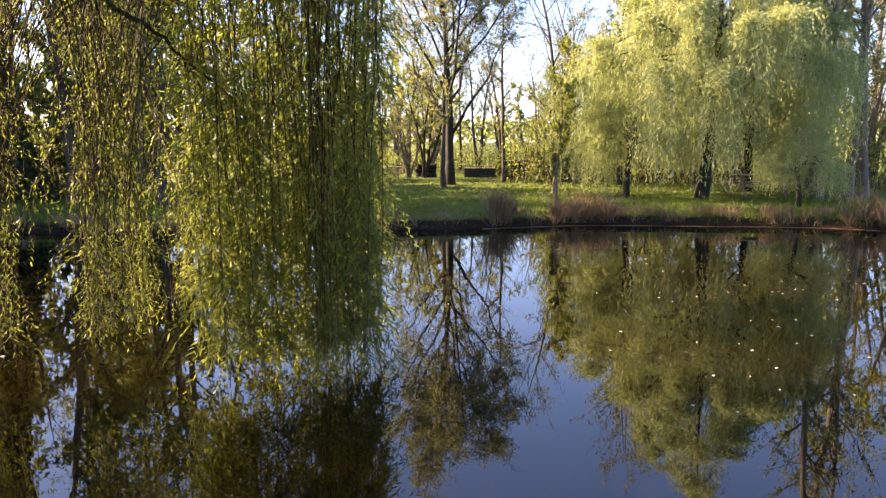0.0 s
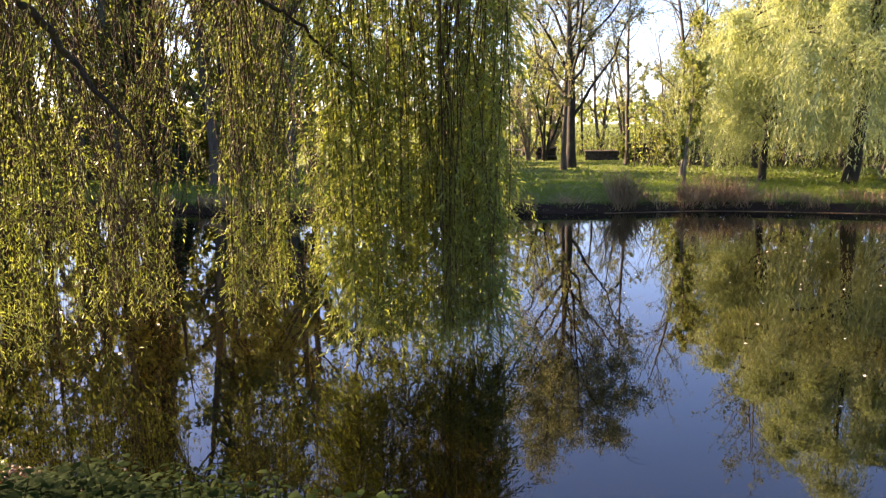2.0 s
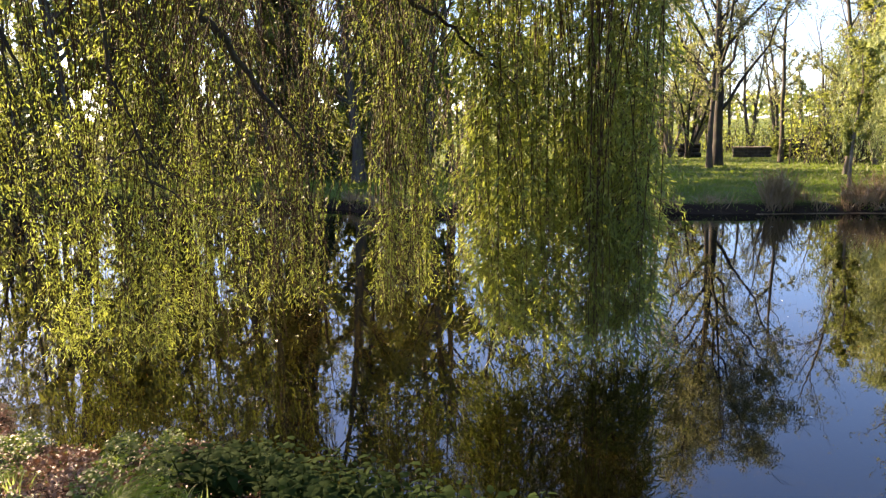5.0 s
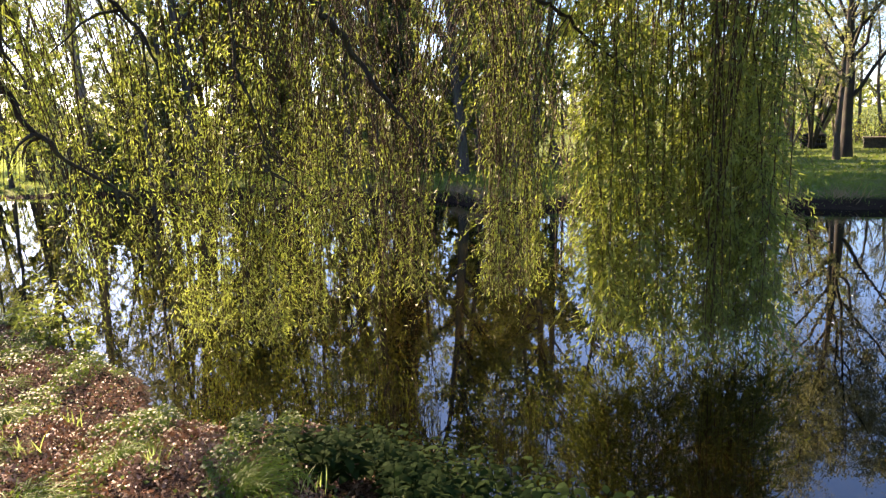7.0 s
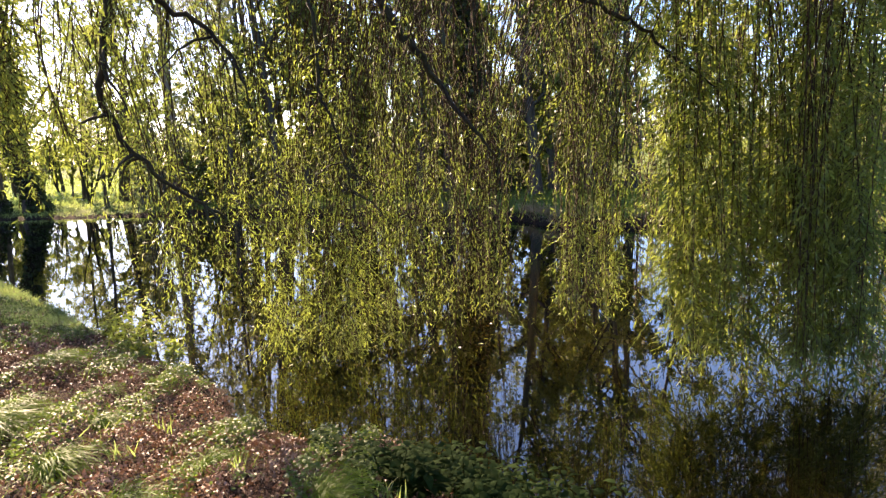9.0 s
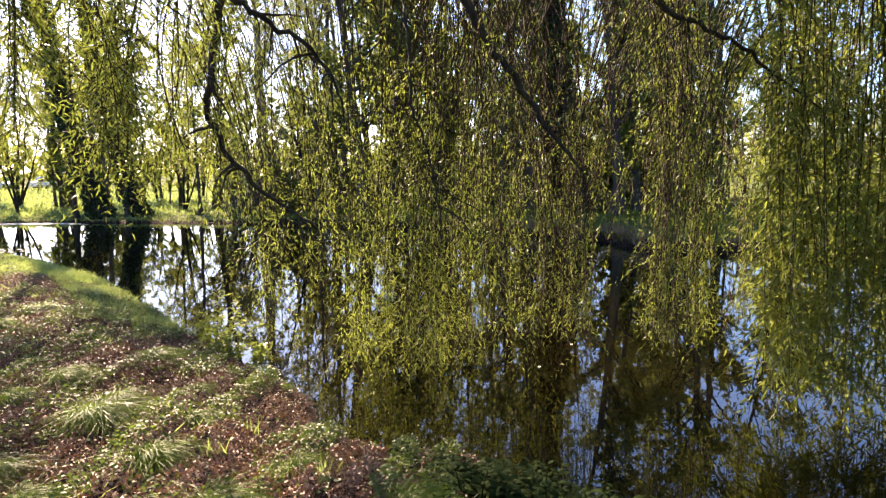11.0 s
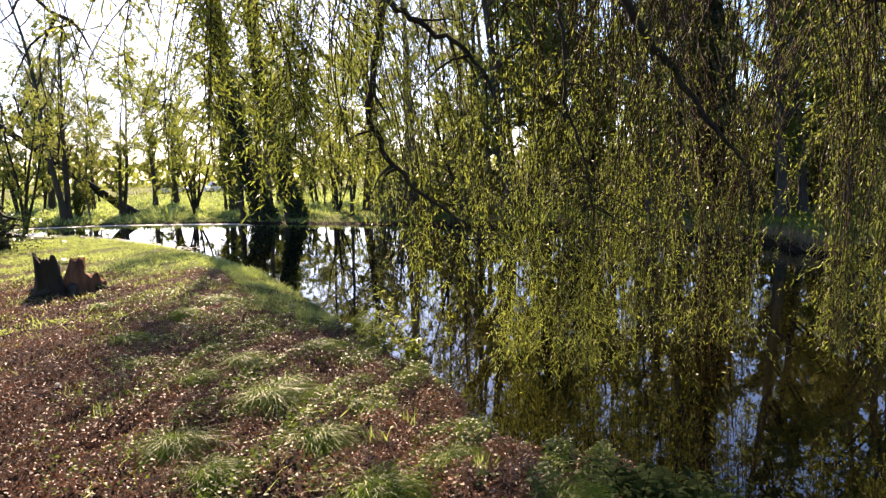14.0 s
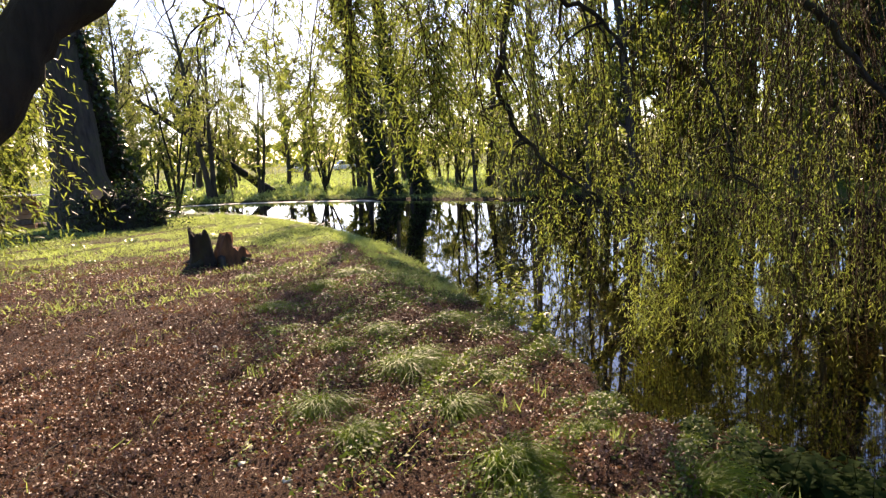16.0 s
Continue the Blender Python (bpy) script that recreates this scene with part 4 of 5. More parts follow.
def meadow():
    rng = np.random.default_rng(49)
    n = 26000
    a, d = np.radians(rng.uniform(58, 100, n)), rng.uniform(36, 95, n) ** 1.0
    x, y = -np.sin(a) * d, np.cos(a) * d
    sd = shore_distance(x, y)
    k = sd > 0.4
    p = np.c_[x[k], y[k], ground_height(x[k], y[k], sd[k])]
    grass_blades("meadow_grass", rng, p, 0.28, GRASS_BLADE, "sunlit yellow-green meadow grass beyond the pond", 0.8, 0.07)
    n = 16000
    x, y = rng.uniform(-12, 14, n), rng.uniform(24, 46, n)
    p = np.c_[x, y, ground_height(x, y, np.full(n, 9.0))]
    grass_blades("lawn_grass", rng, p, 0.13, LAWN_BLADE, "sunlit short lawn grass under the trees", 0.9, 0.04)


def reeds():
    rng = np.random.default_rng(43)
    p, d = on_ground(rng, 60000, 1.2, 15.0, 13.0, 19.5, lambda x, y, d: (d < 0.75) & patchy(x, y, 2.1, 0.1))
    grass_blades("reed_bed", rng, p[:3600], 0.34, REED, "dry tan reeds lining the far shore", 0.28, 0.014, 0.2, "reeds")
    p, d = on_ground(rng, 30000, 1.1, 2.0, 17.2, 18.4, lambda x, y, d: (np.hypot(x - 1.5, y - 18.0) < 0.32))
    grass_blades("reed_clump", rng, p[:420], 0.85, REED, "tall dry reed clump at the water's edge", 0.3, 0.014, 0.3, "reeds")
    p, d = on_ground(rng, 30000, 10.2, 15.0, 13.5, 17.6, lambda x, y, d: (d < 0.9))
    grass_blades("reed_clump", rng, p[:1800], 0.75, REED, "pale dry reeds in a dense sunny clump", 0.4, 0.014, 0.3, "reeds")
    p, d = on_ground(rng, 40000, 3.0, 4.6, 18.0, 19.6, lambda x, y, d: d < 0.8)
    grass_blades("reed_clump", rng, p[:700], 0.7, REED, "bent straw-coloured reeds leaning over the water", 0.6, 0.014, 0.4, "reeds")
    p, d = on_ground(rng, 60000, -22, 1.2, 14.5, 18.5, lambda x, y, d: (d < 0.5) & patchy(x, y, 1.7, 0.0))
    grass_blades("dead_sedge", rng, p[:2600], 0.35, REED, "brown dead sedge hanging over the bank edge", 0.9, 0.012, 0.4, "sedge")


def tuft_mesh(seed, blades, reach, high):
    """A mop of long grass blades that rise from one root and arch over to the ground, most of them to one side."""
    rng = np.random.default_rng(seed)
    g = Geo()
    k = blades
    root = np.c_[rng.normal(size=(k, 2)) * 0.045, np.zeros(k)]
    phi = np.where(rng.random(k) < 0.8, rng.normal(size=k) * 0.65, rng.uniform(-3.14, 3.14, k))
    out = np.c_[np.cos(phi), np.sin(phi), np.zeros(k)]
    R = (reach * rng.uniform(0.35, 1.15, k))[:, None]
    H = (high * rng.uniform(0.35, 1.25, k))[:, None]
    curl = (rng.normal(size=k) * 0.4)[:, None] * np.c_[-out[:, 1], out[:, 0], out[:, 2]]
    flat = unit(np.c_[-out[:, 1], out[:, 0], rng.normal(size=k) * 0.4]) * rng.uniform(0.0011, 0.0022, (k, 1))
    rows = []
    for t, wide in ((0, 0.7), (0.22, 1.0), (0.45, 1.0), (0.7, 0.8), (0.88, 0.5), (1.0, 0.06)):
        c = root + (out * t ** 1.1 + curl * t * t) * R
        c[:, 2:3] = np.maximum(H * (1 - (1 - t / 0.5) ** 2) if t < 0.5 else H * (1 - ((t - 0.5) / 0.52) ** 2), 0.0) + 0.006
        rows += [c + flat * wide, c - flat * wide]
    v = np.stack(rows, 1).reshape(-1, 3)
    i = np.arange(k)[:, None] * 12
    g.add(v, np.vstack([i + [[a, a + 1, a + 3, a + 2]] for a in (0, 2, 4, 6, 8)]))
    return g.mesh("blades", TUFT_BLADE)


def tufts():
    rng = np.random.default_rng(44)
    meshes = [tuft_mesh(50 + i, *k) for i, k in enumerate(((560, 0.34, 0.085), (440, 0.28, 0.065), (620, 0.32, 0.10)))]
    spots = [(-4.46, 0.77, 1.1), (-3.99, 1.46, 1.15), (-3.15, 1.31, 1.2), (-7.5, 1.09, 1.0), (-6.68, 1.74, 1.0), (-5.63, 1.23, 0.9), (-4.84, 1.49, 1.15),
             (-4.56, 1.99, 0.8), (-3.82, 0.76, 0.8), (-5.76, 1.62, 0.9), (-2.49, 1.93, 1.1), (-3.34, 1.94, 0.8), (-6.2, 2.5, 0.9), (-7.2, 2.3, 0.9),
             (-8.4, 1.9, 1.0), (-9.2, 2.6, 1.1), (-5.3, 2.4, 0.7), (-2.2, 1.45, 1.0), (-6.5, 1.0, 0.8), (-9.6, 1.3, 0.9), (-5.1, 1.75, 0.9), (-2.75, 1.2, 0.9)]
    for i, (x, y, s) in enumerate(spots):
        ob = new("grass_tuft", meshes[i % 3])
        z = float(ground_height(np.array([x]), np.array([y]))[0])
        ob.matrix_basis = pose(x, y, z - 0.01, 0, 0, rng.uniform(-20, 90)) @ Matrix.Diagonal((s * 0.95, s * 0.95, s, 1))
        tagged(ob, "arching green grass tuft combed over the leaf litter", "grass tuft", "grass tufts on the bank")


def sprigs():
    """Upright young grass blades standing alone in the litter."""
    rng = np.random.default_rng(51)
    for x, y in ((-3.75, 1.72), (-3.05, 1.95), (-2.35, 2.25), (-5.2, 0.55), (-9.0, -0.9), (-14.2, -1.2), (-4.4, 2.35)):
        g = Geo()
        k = 16
        p = np.c_[rng.normal(size=(k, 2)) * 0.035, np.zeros(k)]
        way = unit(np.c_[rng.normal(size=(k, 2)) * 0.28, np.ones(k)])
        L = rng.uniform(0.07, 0.15, k)
        g.leaves(p, way, unit(np.c_[rng.normal(size=(k, 2)), np.zeros(k)]), L, 0.009, 0.18, True)
        ob = g.part("grass_sprig", GRASS_BLADE)
        ob.location = (x, y, float(ground_height(np.array([x]), np.array([y]))[0]) - 0.01)
        tagged(ob, "upright yellow-green grass sprig in the leaf litter", "grass sprig", "grass sprigs on the bank")


def herb(name, label, seed, height, tiers, leaf, material, spread=0.10):
    """A leafy herb: one upright stem with tiers of broad leaves."""
    rng = np.random.default_rng(seed)
    root = thing(name, (0, 0, 0), label, "plant")
    stem, lf = Geo(), Geo()
    for s in range(5):
        b = np.r_[rng.normal(size=2) * spread, 0]
        line = bent(rng, b, (rng.normal() * 0.25, rng.normal() * 0.25, 1), height * rng.uniform(0.6, 1.1), 6, 0.08)
        stem.tube(line, np.linspace(0.005, 0.002, 6), 4)
        for t in range(tiers):
            q = along(line, (t + 1.0) / tiers)
            k = 5
            a = rng.uniform(0, 6.28) + np.arange(k) * 6.28 / k
            dd = unit(np.c_[np.cos(a), np.sin(a), rng.uniform(-0.3, 0.45, k)])
            L = leaf * (1.15 - 0.5 * t / tiers) * rng.uniform(0.7, 1.2, k)
            lf.leaves(np.repeat(q[None], k, 0) + dd * 0.02, dd, unit(np.c_[rng.normal(size=(k, 2)) * 0.25, np.ones(k)]), L, L * 0.55, 0.25, True)
    stem.part("stem", NETTLE_LEAF, root)
    lf.part("leaves", material, root)
    return root


def herbs():
    rng = np.random.default_rng(45)
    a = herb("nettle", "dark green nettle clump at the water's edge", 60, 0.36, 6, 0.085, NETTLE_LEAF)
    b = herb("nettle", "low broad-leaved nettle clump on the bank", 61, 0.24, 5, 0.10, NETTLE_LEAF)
    c = herb("dock_plant", "bright broad-leaved green herb on the bank", 62, 0.17, 3, 0.15, GRASS_BLADE)
    n = 0
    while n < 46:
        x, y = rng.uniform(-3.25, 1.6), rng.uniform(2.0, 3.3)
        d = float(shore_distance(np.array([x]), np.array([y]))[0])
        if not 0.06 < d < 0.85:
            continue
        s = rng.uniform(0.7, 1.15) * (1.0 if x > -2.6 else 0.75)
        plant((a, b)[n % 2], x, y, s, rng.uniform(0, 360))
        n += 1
    for x, y, s in ((-2.95, 1.15, 0.5), (-4.0, 0.55, 0.45), (-3.0, 1.9, 0.7), (-3.05, 2.7, 0.7), (-16.3, 0.2, 1.6), (-15.5, 1.6, 1.5), (-15.9, -0.9, 1.5), (-13.2, -0.6, 1.0)):
        plant(c, x, y, s, rng.uniform(0, 360))


def shoots():
    """Pale willow shoots sprouting from the bank edge."""
    rng = np.random.default_rng(46)
    for x, y, h in ((-7.15, 3.75, 0.8), (-6.85, 3.65, 0.5), (-7.5, 3.85, 0.5), (-6.3, 3.6, 0.4), (-8.0, 3.9, 0.4)):
        root = thing("willow_seedling", (x, y, float(ground_height(np.array([x]), np.array([y]))[0]) - 0.02), "pale green willow shoots sprouting at the shore", "plant")
        st, lf = Geo(), Geo()
        for _ in range(7):
            line = bent(rng, np.r_[rng.normal(size=2) * 0.05, 0], (rng.normal() * 0.35, rng.normal() * 0.35 + 0.2, 1), h * rng.uniform(0.5, 1.1), 7, 0.1)
            st.tube(line, np.linspace(0.006, 0.002, 7), 4)
            k = 26
            tt = rng.uniform(0.2, 1, k)
            dd = unit(np.c_[rng.normal(size=(k, 2)), rng.uniform(-0.4, 0.8, k)])
            L = rng.uniform(0.06, 0.11, k)
            lf.leaves(along(line, tt), dd, rand_dirs(rng, k), L, L * 0.22, 0.16, True)
        st.part("stem", BARK_TWIG, root)
        lf.part("leaves", WILLOW_LEAF, root)


def sticks():
    rng = np.random.default_rng(47)
    for i in range(46):
        x, y = rng.uniform(-7.5, -1.4), rng.uniform(-1.2, 2.6)
        n = 7
        L = rng.uniform(0.12, 0.55)
        line = bent(rng, (0, 0, 0.012), (rng.normal(), rng.normal(), 0), L, n, 0.22)
        line[:, 2] = 0.010 + 0.018 * rng.random(n)
        line[:, 2] += ground_height(x + line[:, 0], y + line[:, 1])
        line[:, :2] += (x, y)
        g = Geo()
        r = rng.uniform(0.003, 0.008)
        g.tube(line, np.linspace(r, r * 0.5, n), 5)
        tagged(g.part("stick", (BARK_PALE, BARK_GREY, GREY_WOOD)[i % 3], smooth=True), "thin dead twig lying on the leaf litter", "stick", "dead twigs on the bank")
    for x, y, s in ((-3.55, 0.35, 0.035), (-5.1, 0.1, 0.03), (-3.9, 0.2, 0.03), (-6.2, 0.4, 0.04)):
        bm = bmesh.new()
        bmesh.ops.create_icosphere(bm, subdivisions=2, radius=s)
        for v in bm.verts:
            v.co *= 0.75 + 0.5 * noise.noise(v.co * 30 + Vector((x, y, 0)))
            v.co.z *= 0.55
        ob = part("pebble", bm, PETAL, None)
        ob.location = (x, y, float(ground_height(np.array([x]), np.array([y]))[0]) + s * 0.25)
        tagged(ob, "small pale stone lying on the bank", "stone")


def floating_bits():
    rng = np.random.default_rng(48)
    g = Geo()
    n = 2600
    x, y = rng.uniform(-10, 14, n), rng.uniform(5, 17.5, n)
    k = (shore_distance(x, y) < -0.3) & (rng.random(n) < np.where(x > 2, 0.30, 0.05))
    p = np.c_[x[k], y[k], np.full(k.sum(), 0.006)]
    m = len(p)
    way = unit(np.c_[rng.normal(size=(m, 2)), np.zeros(m)])
    L = rng.uniform(0.02, 0.055, m)
    g.leaves(p, way, np.tile([[0, 0, 1.0]], (m, 1)), L, L * 0.6, 0.05)
    tagged(g.part("floating_petals", PETAL), "pale petals and catkins floating on the pond", "petals", kind="stuff")
    # pale pollen film over the bay's shallow end, whitened to stand for sky glare
    n = 90000
    x, y = rng.uniform(-38, -21, n), rng.uniform(2.0, 11.0, n)
    d = shore_distance(x, y)
    k = (d < -0.02) & (rng.random(n) < step(-1.3, -0.1, d) ** 2 * step(-19.0, -27.0, x))
    p = np.c_[x[k], y[k], np.full(k.sum(), 0.006)]
    m = len(p)
    film = Geo()
    way = unit(np.c_[rng.normal(size=(m, 2)), np.zeros(m)])
    L = rng.uniform(0.06, 0.2, m)
    film.leaves(p, way, np.tile([[0, 0, 1.0]], (m, 1)), L, L * 0.7, 0.01)
    tagged(film.part("pollen_glare_film", PETAL), "pale pollen film with the bay's sky glare put into its colour", "pollen", kind="stuff")
    # pale scum drifted against the far shore
    n = 60000
    x, y = rng.uniform(1.0, 11.0, n), rng.uniform(16.4, 18.4, n)
    d = shore_distance(x, y)
    k = (d < -0.01) & (d > -0.16) & (rng.random(n) < 0.9)
    p = np.c_[x[k], y[k], np.full(k.sum(), 0.007)]
    m = len(p)
    g = Geo()
    way = unit(np.c_[rng.normal(size=(m, 2)), np.zeros(m)])
    L = rng.uniform(0.03, 0.09, m)
    g.leaves(p, way, np.tile([[0, 0, 1.0]], (m, 1)), L, L * 0.5, 0.06)
    tagged(g.part("floating_scum", REED), "pale straw and catkins drifted against the far shore", "scum", kind="stuff")


leaf_litter()
ground_ivy()
grass()
meadow()
reeds()
tufts()
sprigs()
herbs()
shoots()
sticks()
floating_bits()


# ---- things on the banks ----
def ground_z(x, y):
    return float(ground_height(np.array([x]), np.array([y]))[0])


def snag(seed, r, top, flare, lean=0.0, flat=1.0, wall=0.3):
    """A hollow broken stem: flared foot, ridged bark, jagged top; top(angle) gives its height."""
    rng = np.random.default_rng(seed)
    n, m = 40, 12
    a = np.linspace(0, 2 * math.pi, n, endpoint=False)
    ridge = 1 + 0.07 * np.sin(a * 7 + rng.uniform(0, 6)) + 0.06 * np.sin(a * 3 + rng.uniform(0, 6)) + rng.normal(size=n) * 0.025
    high = np.array([top(v) for v in a]) + rng.normal(size=n) * 0.035
    rings = []
    for inner in (0, 1):
        for k in (range(m) if not inner else range(m - 1, 1, -1)):
            z = high * k / (m - 1)
            rr = r * ridge * (1 + flare * np.exp(-z / 0.14) * (1 + 0.5 * np.sin(a * 3 + seed)) - 0.12 * z) * (1 - wall * inner)
            rings.append(np.c_[np.cos(a) * rr * flat, np.sin(a) * rr + lean * z, z - 0.02 * inner])
    g = Geo()
    w = len(rings)
    i0 = np.arange(w - 1)[:, None] * n + np.arange(n)[None]
    i1 = np.arange(w - 1)[:, None] * n + (np.arange(n)[None] + 1) % n
    g.add(np.concatenate(rings), np.stack([i0, i1, i1 + n, i0 + n], -1).reshape(-1, 4))
    return g


def split_stump():
    x, y = -11.4, 1.15
    root = thing("tree_stump", (x, y, ground_z(x, y) - 0.03), "split rotten tree stump, dark shell with orange heartwood", "stump")
    prongs = snag(1, 0.18, lambda a: 0.57 + 0.09 * math.exp(-((a - 4.6) / 0.45) ** 2) + 0.08 * math.exp(-((a - 0.5) / 0.22) ** 2) - 0.14 * math.exp(-((a - 1.8) / 0.6) ** 2), 0.5, -0.08)
    sh = prongs.part("bark_shell", BARK_WILLOW_SHADED, root, "dark weathered bark shell", True)
    sh.location = (0.05, -0.18, 0)
    wedge = snag(2, 0.29, lambda a: 0.30 - 0.20 * math.sin(a) + 0.07 * math.exp(-((a - 5.6) / 0.25) ** 2) + 0.12 * math.exp(-((a - 0.6) / 0.15) ** 2), 0.3, 0.30, 0.7, 0.55)
    sl = wedge.part("heartwood", OLD_WOOD, root, "rotten orange-brown heartwood slab", True)
    sl.location = (-0.06, 0.27, 0)
    root.scale = (0.86, 0.86, 0.92)
    rng = np.random.default_rng(3)
    for i in range(6):
        a = i * 1.05 + 0.3
        line = bent(rng, (math.cos(a) * 0.2, math.sin(a) * 0.3, 0.12), (math.cos(a), math.sin(a), -0.25), 0.6, 6, 0.12)
        g = Geo()
        g.tube(line, np.linspace(0.08, 0.02, 6), 7)
        g.part("root", BARK_WILLOW_SHADED, root, smooth=True)


def fallen_root():
    x, y = -20.2, -0.1
    root = thing("uprooted_stump", (x, y, ground_z(x, y)), "uprooted tree stump with dark roots and a sawn face", "stump")
    rng = np.random.default_rng(4)
    g = Geo()
    az, el = np.meshgrid(np.linspace(0, 2 * math.pi, 48, endpoint=False), np.linspace(-0.2, 1.5, 16))
    lump = 1 + 0.13 * np.sin(az * 5 + el * 3) + 0.10 * np.sin(az * 9 - el * 6 + 1.0) + rng.normal(size=az.shape) * 0.045
    mound = np.stack([np.cos(az) * np.cos(el) * 0.6 * lump - 0.25, np.sin(az) * np.cos(el) * 0.95 * lump + 0.15, np.sin(el) * 0.9 * lump], -1)
    q0 = np.arange(15)[:, None] * 48 + np.arange(48)[None]
    q1 = np.arange(15)[:, None] * 48 + (np.arange(48)[None] + 1) % 48
    plate = Geo()
    plate.add(mound.reshape(-1, 3), np.stack([q0, q1, q1 + 48, q0 + 48], -1).reshape(-1, 4))
    plate.part("root_plate", BARK_SHADED, root, "lumpy dark root plate", True)
    line = np.array([(0.5, -0.32, 0.98), (0.25, -0.2, 0.82), (-0.1, 0.0, 0.6), (-0.3, 0.3, 0.45)])
    g.tube(smooth_open(line), np.linspace(0.18, 0.30, 16) * (1 + 0.06 * np.sin(np.arange(16))), 14)
    g.part("log", BARK_SHADED, root, smooth=True)
    f = Geo()
    d = unit(line[0] - line[1])
    u = unit(np.cross(d, [0, 0, 1.0]))
    w = np.cross(u, d)
    a = np.linspace(0, 2 * math.pi, 18, endpoint=False)[:, None]
    ring = line[0] + d * 0.012 + (u * np.cos(a) + w * np.sin(a)) * 0.165
    f.add(np.vstack([ring, line[0] + d * 0.02]), None, [[i, (i + 1) % 18, 18] for i in range(18)])
    f.part("sawn_face", CUT_WOOD, root, "fresh orange sawn wood face")
    for i in range(90):
        g = Geo()
        st = np.array([-0.2, 0.3, 0.5]) + rng.normal(size=3) * [0.25, 0.5, 0.22]
        st[2] = max(st[2], 0.12)
        way = rng.normal(size=3) * [0.8, 1.1, 0.6] + [0.1, 0.5, 0.1]
        ln = bent(rng, st, way, rng.uniform(0.3, 0.75), 7, 0.28, -0.06)
        ln[:, 2] = np.maximum(ln[:, 2], 0.02)
        g.tube(ln, np.linspace(rng.uniform(0.03, 0.09), 0.008, 7), 6)
        g.part("root", BARK_SHADED, root, smooth=True)
    # brambles over the roots
    k = 4200
    lf = Geo()
    p = rng.normal(size=(k, 3)) * [0.35, 0.75, 0.33] + [-0.1, 0.35, 0.5]
    p[:, 2] = np.abs(p[:, 2])
    L = rng.uniform(0.04, 0.09, k)
    lf.leaves(p, rand_dirs(rng, k), rand_dirs(rng, k), L, L * 0.6)
    lf.part("bramble", DARK_LEAF, root, "dark glossy bramble leaves")


def log_pile(name, x, y, turn, wide, rows, r, length, label, material):
    """Logs stacked in rows, each resting between those below."""
    rng = np.random.default_rng(int(abs(x * 10)))
    root = thing(name, (x, y, ground_z(x, y)), label, "log pile")
    root.rotation_euler = (0, 0, radians(turn))
    n0 = int(wide / (2 * r))
    for j in range(rows):
        for i in range(max(1, n0 - j)):
            rr = r * rng.uniform(0.8, 1.05)
            cx, cz = (i - (n0 - j) / 2 + 0.5) * 2 * r, r + j * r * 1.72
            o = rng.uniform(-0.1, 0.1)
            g = Geo()
            t = np.linspace(-length / 2, length / 2, 5)
            g.tube(np.c_[cx + rng.normal(size=5) * 0.012, t + o, cz + rng.normal(size=5) * 0.012], np.full(5, rr), 9)
            cap = [(cx + math.cos(a) * rr, -length / 2 + o - 0.004, cz + math.sin(a) * rr) for a in np.arange(9) * 6.283 / 9]
            g.add(np.array(cap + [(cx, -length / 2 + o - 0.012, cz)]), None, [[k, (k + 1) % 9, 9] for k in range(9)])
            g.part("log", material, root, smooth=False)
    return root


def board_stack(x, y, turn):
    rng = np.random.default_rng(9)
    root = thing("timber_stack", (x, y, ground_z(x, y)), "stack of reddish sawn boards and beams beside the trunk", "timber stack")
    root.rotation_euler = (0, 0, radians(turn))
    z = 0.0
    for j in range(7):
        h = rng.uniform(0.10, 0.17)
        for i in range(2):
            part("board", slab((rng.uniform(1.2, 1.5), 0.42, h - 0.015), ((rng.uniform(-0.12, 0.12)), (i - 0.5) * 0.45, z + h / 2), 0.012,
                               Matrix.Rotation(rng.uniform(-0.06, 0.06), 4, "Z")), (CUT_WOOD, GREY_WOOD, CUT_WOOD)[(i + j) % 3], root)
        z += h
    part("cover", slab((1.7, 1.15, 0.03), (0, 0, z + 0.02), 0.01, Matrix.Rotation(0.04, 4, "Y")), TARP, root, "grey cover sheet")


def picnic_table(x, y, turn):
    root = thing("picnic_table", (x, y, ground_z(x, y)), "weathered wooden picnic table with benches on the lawn", "picnic table", "picnic tables")
    root.rotation_euler = (0, 0, radians(turn))
    for i in range(5):
        part("board", slab((1.9, 0.135, 0.04), (0, (i - 2) * 0.145, 0.74), 0.006), GREY_WOOD, root)
    for s in (-1, 1):
        for i in range(2):
            part("bench_board", slab((1.9, 0.13, 0.04), (0, s * (0.62 + i * 0.14), 0.45), 0.006), GREY_WOOD, root)
        part("crossbar", slab((0.06, 1.62, 0.09), (s * 0.68, 0, 0.385), 0.006), GREY_WOOD, root)
        part("crossbar", slab((0.06, 0.70, 0.08), (s * 0.68, 0, 0.68), 0.006), GREY_WOOD, root)
        for q in (-1, 1):
            part("leg", slab((0.05, 0.09, 0.84), (s * 0.68 + 0.056 * s, q * 0.43, 0.36), 0.006, Matrix.Rotation(q * 0.42, 4, "X")), GREY_WOOD, root)


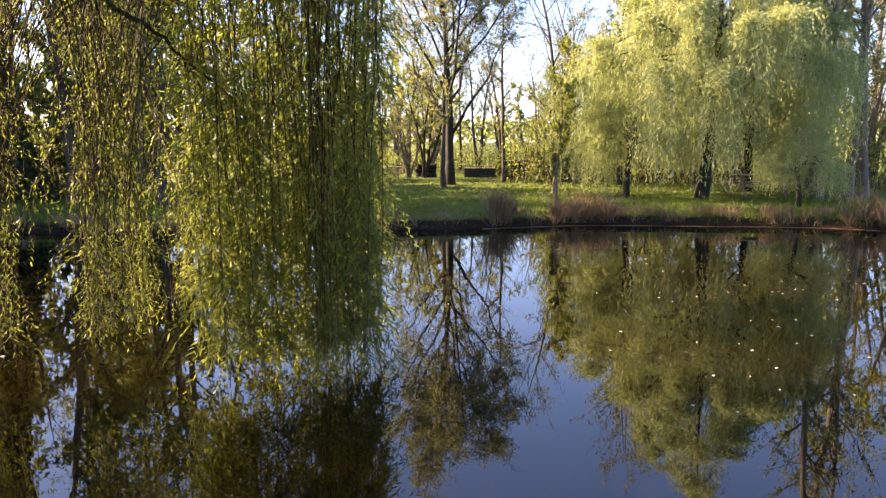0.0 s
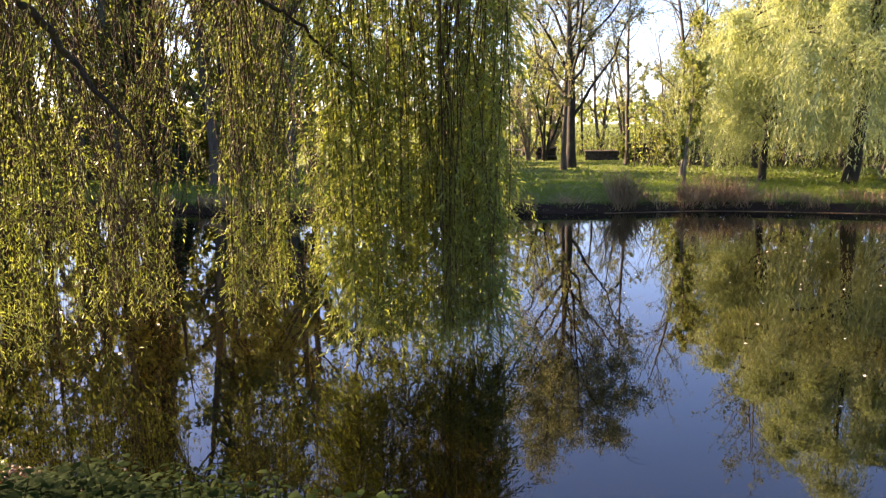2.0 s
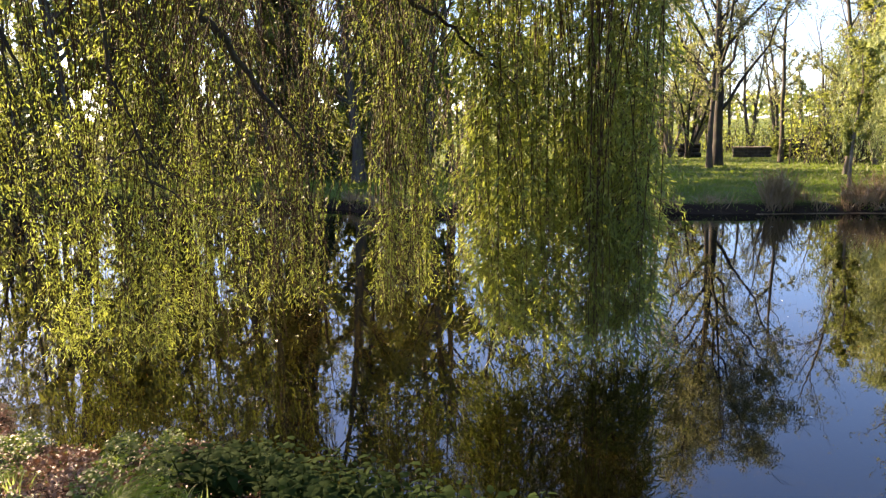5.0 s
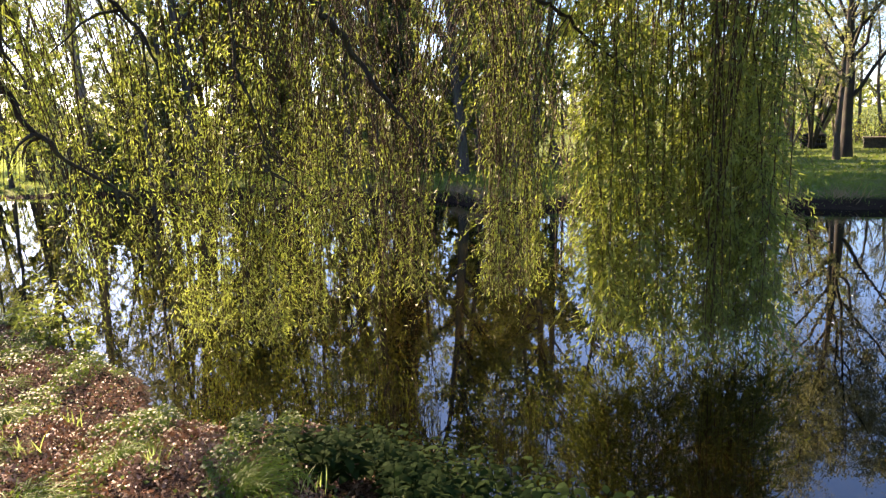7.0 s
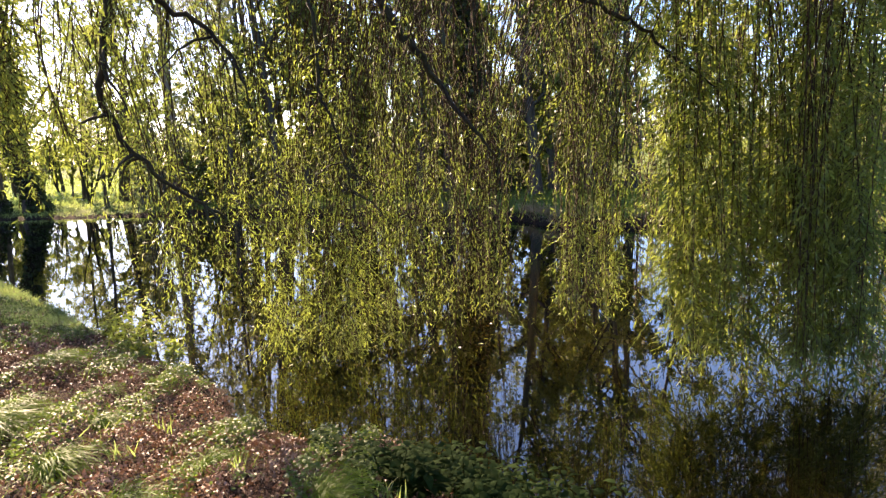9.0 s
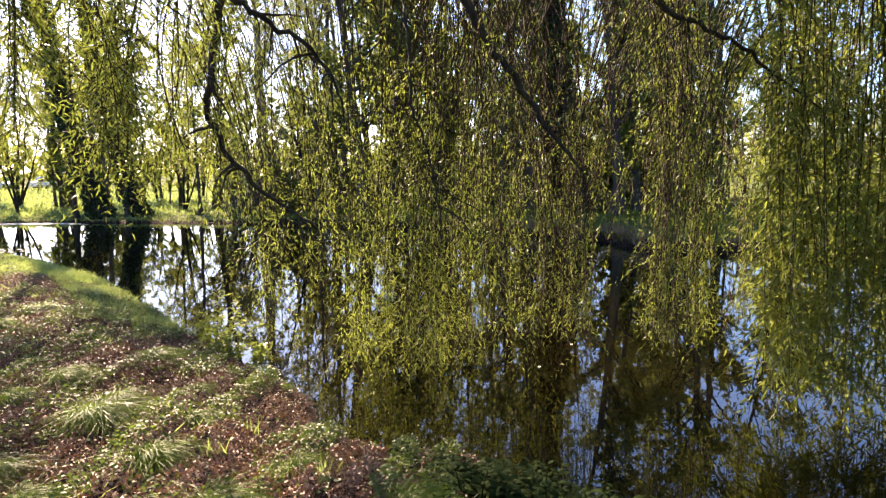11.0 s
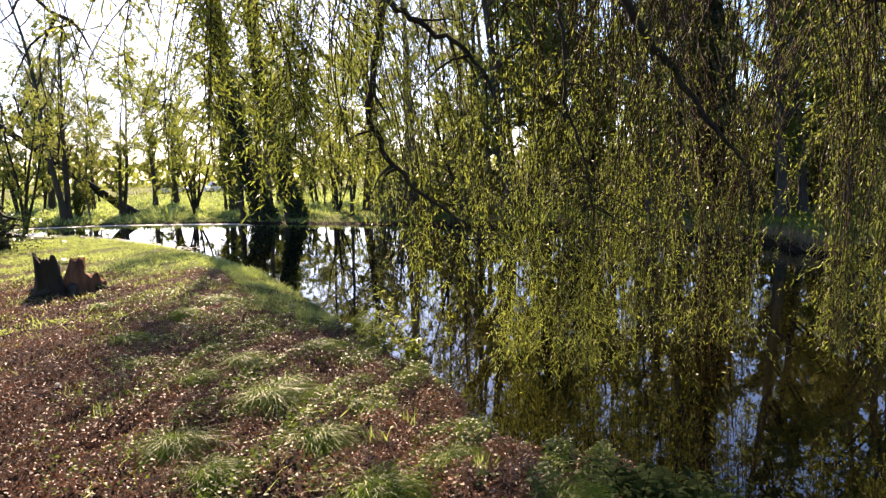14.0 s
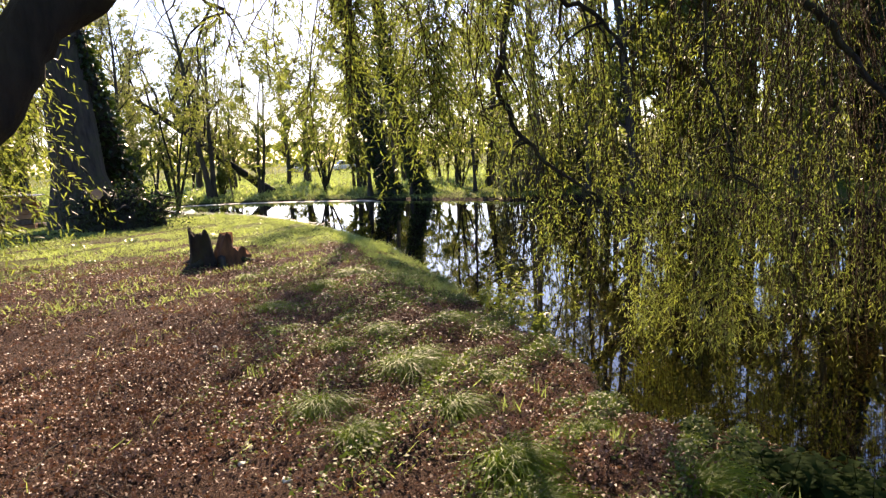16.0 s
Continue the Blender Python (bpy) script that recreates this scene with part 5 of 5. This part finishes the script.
def handcart(x, y, turn):
    root = thing("wooden_cart", (x, y, ground_z(x, y)), "old tilted wooden cart with a pale plank side", "cart")
    root.rotation_euler = (0, 0, radians(turn))
    tilt = Matrix.Rotation(0.22, 4, "Y")
    part("side_panel", slab((1.5, 0.05, 0.62), (0, -0.4, 0.75), 0.01, tilt), GREY_WOOD, root)
    part("side_panel", slab((1.5, 0.05, 0.62), (0, 0.4, 0.75), 0.01, tilt), GREY_WOOD, root)
    part("bed", slab((1.5, 0.8, 0.05), (0.05, 0, 0.44), 0.01, tilt), GREY_WOOD, root)
    part("lid", slab((1.7, 0.95, 0.05), (-0.05, 0, 1.10), 0.01, tilt), OLD_WOOD, root, "reddish-brown lid board")
    part("sheet", slab((0.9, 0.04, 0.7), (0.75, -0.5, 0.38), 0.01, Matrix.Rotation(-0.5, 4, "Y")), TARP, root, "grey-blue sheet leaning on the cart")
    for sx in (-0.5, 0.5):
        for sy in (-0.36, 0.36):
            part("leg", slab((0.07, 0.07, 0.46), (sx, sy, 0.23), 0.008), GREY_WOOD, root)


def low_wall(x, y, turn, length, height):
    rng = np.random.default_rng(int(abs(x * 13 + 5)))
    root = thing("low_wall", (x, y, ground_z(x, y)), "low dark dry-stone wall at the lawn's far edge", "wall", "low walls behind the lawn")
    root.rotation_euler = (0, 0, radians(turn))
    z = 0.0
    while z < height:
        h, u = 0.16, -length / 2
        while u < length / 2:
            w = rng.uniform(0.22, 0.42)
            part("stone", slab((w - 0.015, 0.34 + rng.uniform(-0.04, 0.04), h - 0.012), (u + w / 2, rng.uniform(-0.02, 0.02), z + h / 2), 0.025), STONE, root)
            u += w
        z += h
    part("core", slab((length - 0.1, 0.22, z - 0.02), (0, 0, z / 2), 0.01), STONE, root)
    part("capping", slab((length + 0.1, 0.5, 0.06), (0, 0, z + 0.03), 0.015), GREY_WOOD, root, "pale flat capping board")


def car(x, y, turn, paint, label):
    root = thing("parked_car", (x, y, ground_z(x, y)), label, "car", "cars beyond the meadow")
    root.rotation_euler = (0, 0, radians(turn))
    bm = slab((4.1, 1.7, 0.62), (0, 0, 0.58), 0.14)
    part("body", bm, paint, root)
    bm = slab((2.5, 1.5, 0.56), (-0.2, 0, 1.14), 0.02)
    for v in bm.verts:
        if v.co.z > 1.2:
            v.co.x = -0.2 + (v.co.x + 0.2) * 0.66
            v.co.y *= 0.82
    part("cabin", bm, DARK_GLASS, root, "dark car windows")
    part("roof", slab((1.6, 1.25, 0.05), (-0.2, 0, 1.43), 0.02), paint, root)
    for sx in (-1.25, 1.25):
        for sy in (-0.78, 0.78):
            g = Geo()
            g.tube([(sx, sy - 0.1, 0.32), (sx, sy - 0.08, 0.32), (sx, sy + 0.08, 0.32), (sx, sy + 0.1, 0.32)], [0.25, 0.32, 0.32, 0.25], 16)
            g.part("wheel", RUBBER, root)


def far_woods():
    """A belt of distant woodland that closes the fields."""
    rng = np.random.default_rng(70)
    g = Geo()
    n = 26000
    a = np.radians(rng.uniform(-75, 125, n))
    d = rng.uniform(230, 300, n)
    x, y = -np.sin(a) * d, np.cos(a) * d
    top = 7 + 4 * np.abs(wave(a * 9, a * 5, 1.0)) + 3 * np.abs(wave(a * 40, a * 23, 1.0))
    z = ground_height(x, y, np.full(n, 50.0)) + rng.random(n) ** 0.8 * top
    L = rng.uniform(1.0, 2.4, n)
    g.leaves(np.c_[x, y, z], rand_dirs(rng, n), rand_dirs(rng, n), L, L * 0.8)
    tagged(g.part("far_woods", SPRING_LEAF), "distant belt of hazy spring woodland", "woods", kind="stuff")


split_stump()
fallen_root()
board_stack(-26.0, -2.9, 80)
log_pile("log_pile", -21.4, 28.2, 38, 3.4, 4, 0.14, 0.9, "long dark pile of split logs under the trees", BARK_SHADED)
log_pile("log_pile", -24.0, 26.0, 42, 1.2, 2, 0.13, 0.8, "short low pile of grey logs", BARK_GREY)
log_pile("log_pile", -0.9, 38.4, 90, 0.9, 3, 0.13, 1.0, "dark stacked logs behind the lawn", BARK_SHADED)
log_pile("log_pile", 3.8, 37.0, 90, 0.8, 4, 0.13, 1.0, "dark stacked logs beside a thin tree", BARK_SHADED)
handcart(-23.2, 26.9, 40)
low_wall(2.0, 38.2, 0, 1.7, 0.34)
low_wall(-5.4, 38.6, 2, 1.8, 0.4)
picnic_table(-2.9, 33.2, 4)
picnic_table(10.9, 23.9, 8)
car(-91.0, 24.0, 96, WHITE_PAINT, "white car parked beyond the meadow")
car(-93.5, 31.0, 88, WHITE_PAINT, "second white car parked beyond the meadow")
car(-92.0, 36.0, 92, TARP, "grey-blue car parked beyond the meadow")
far_woods()
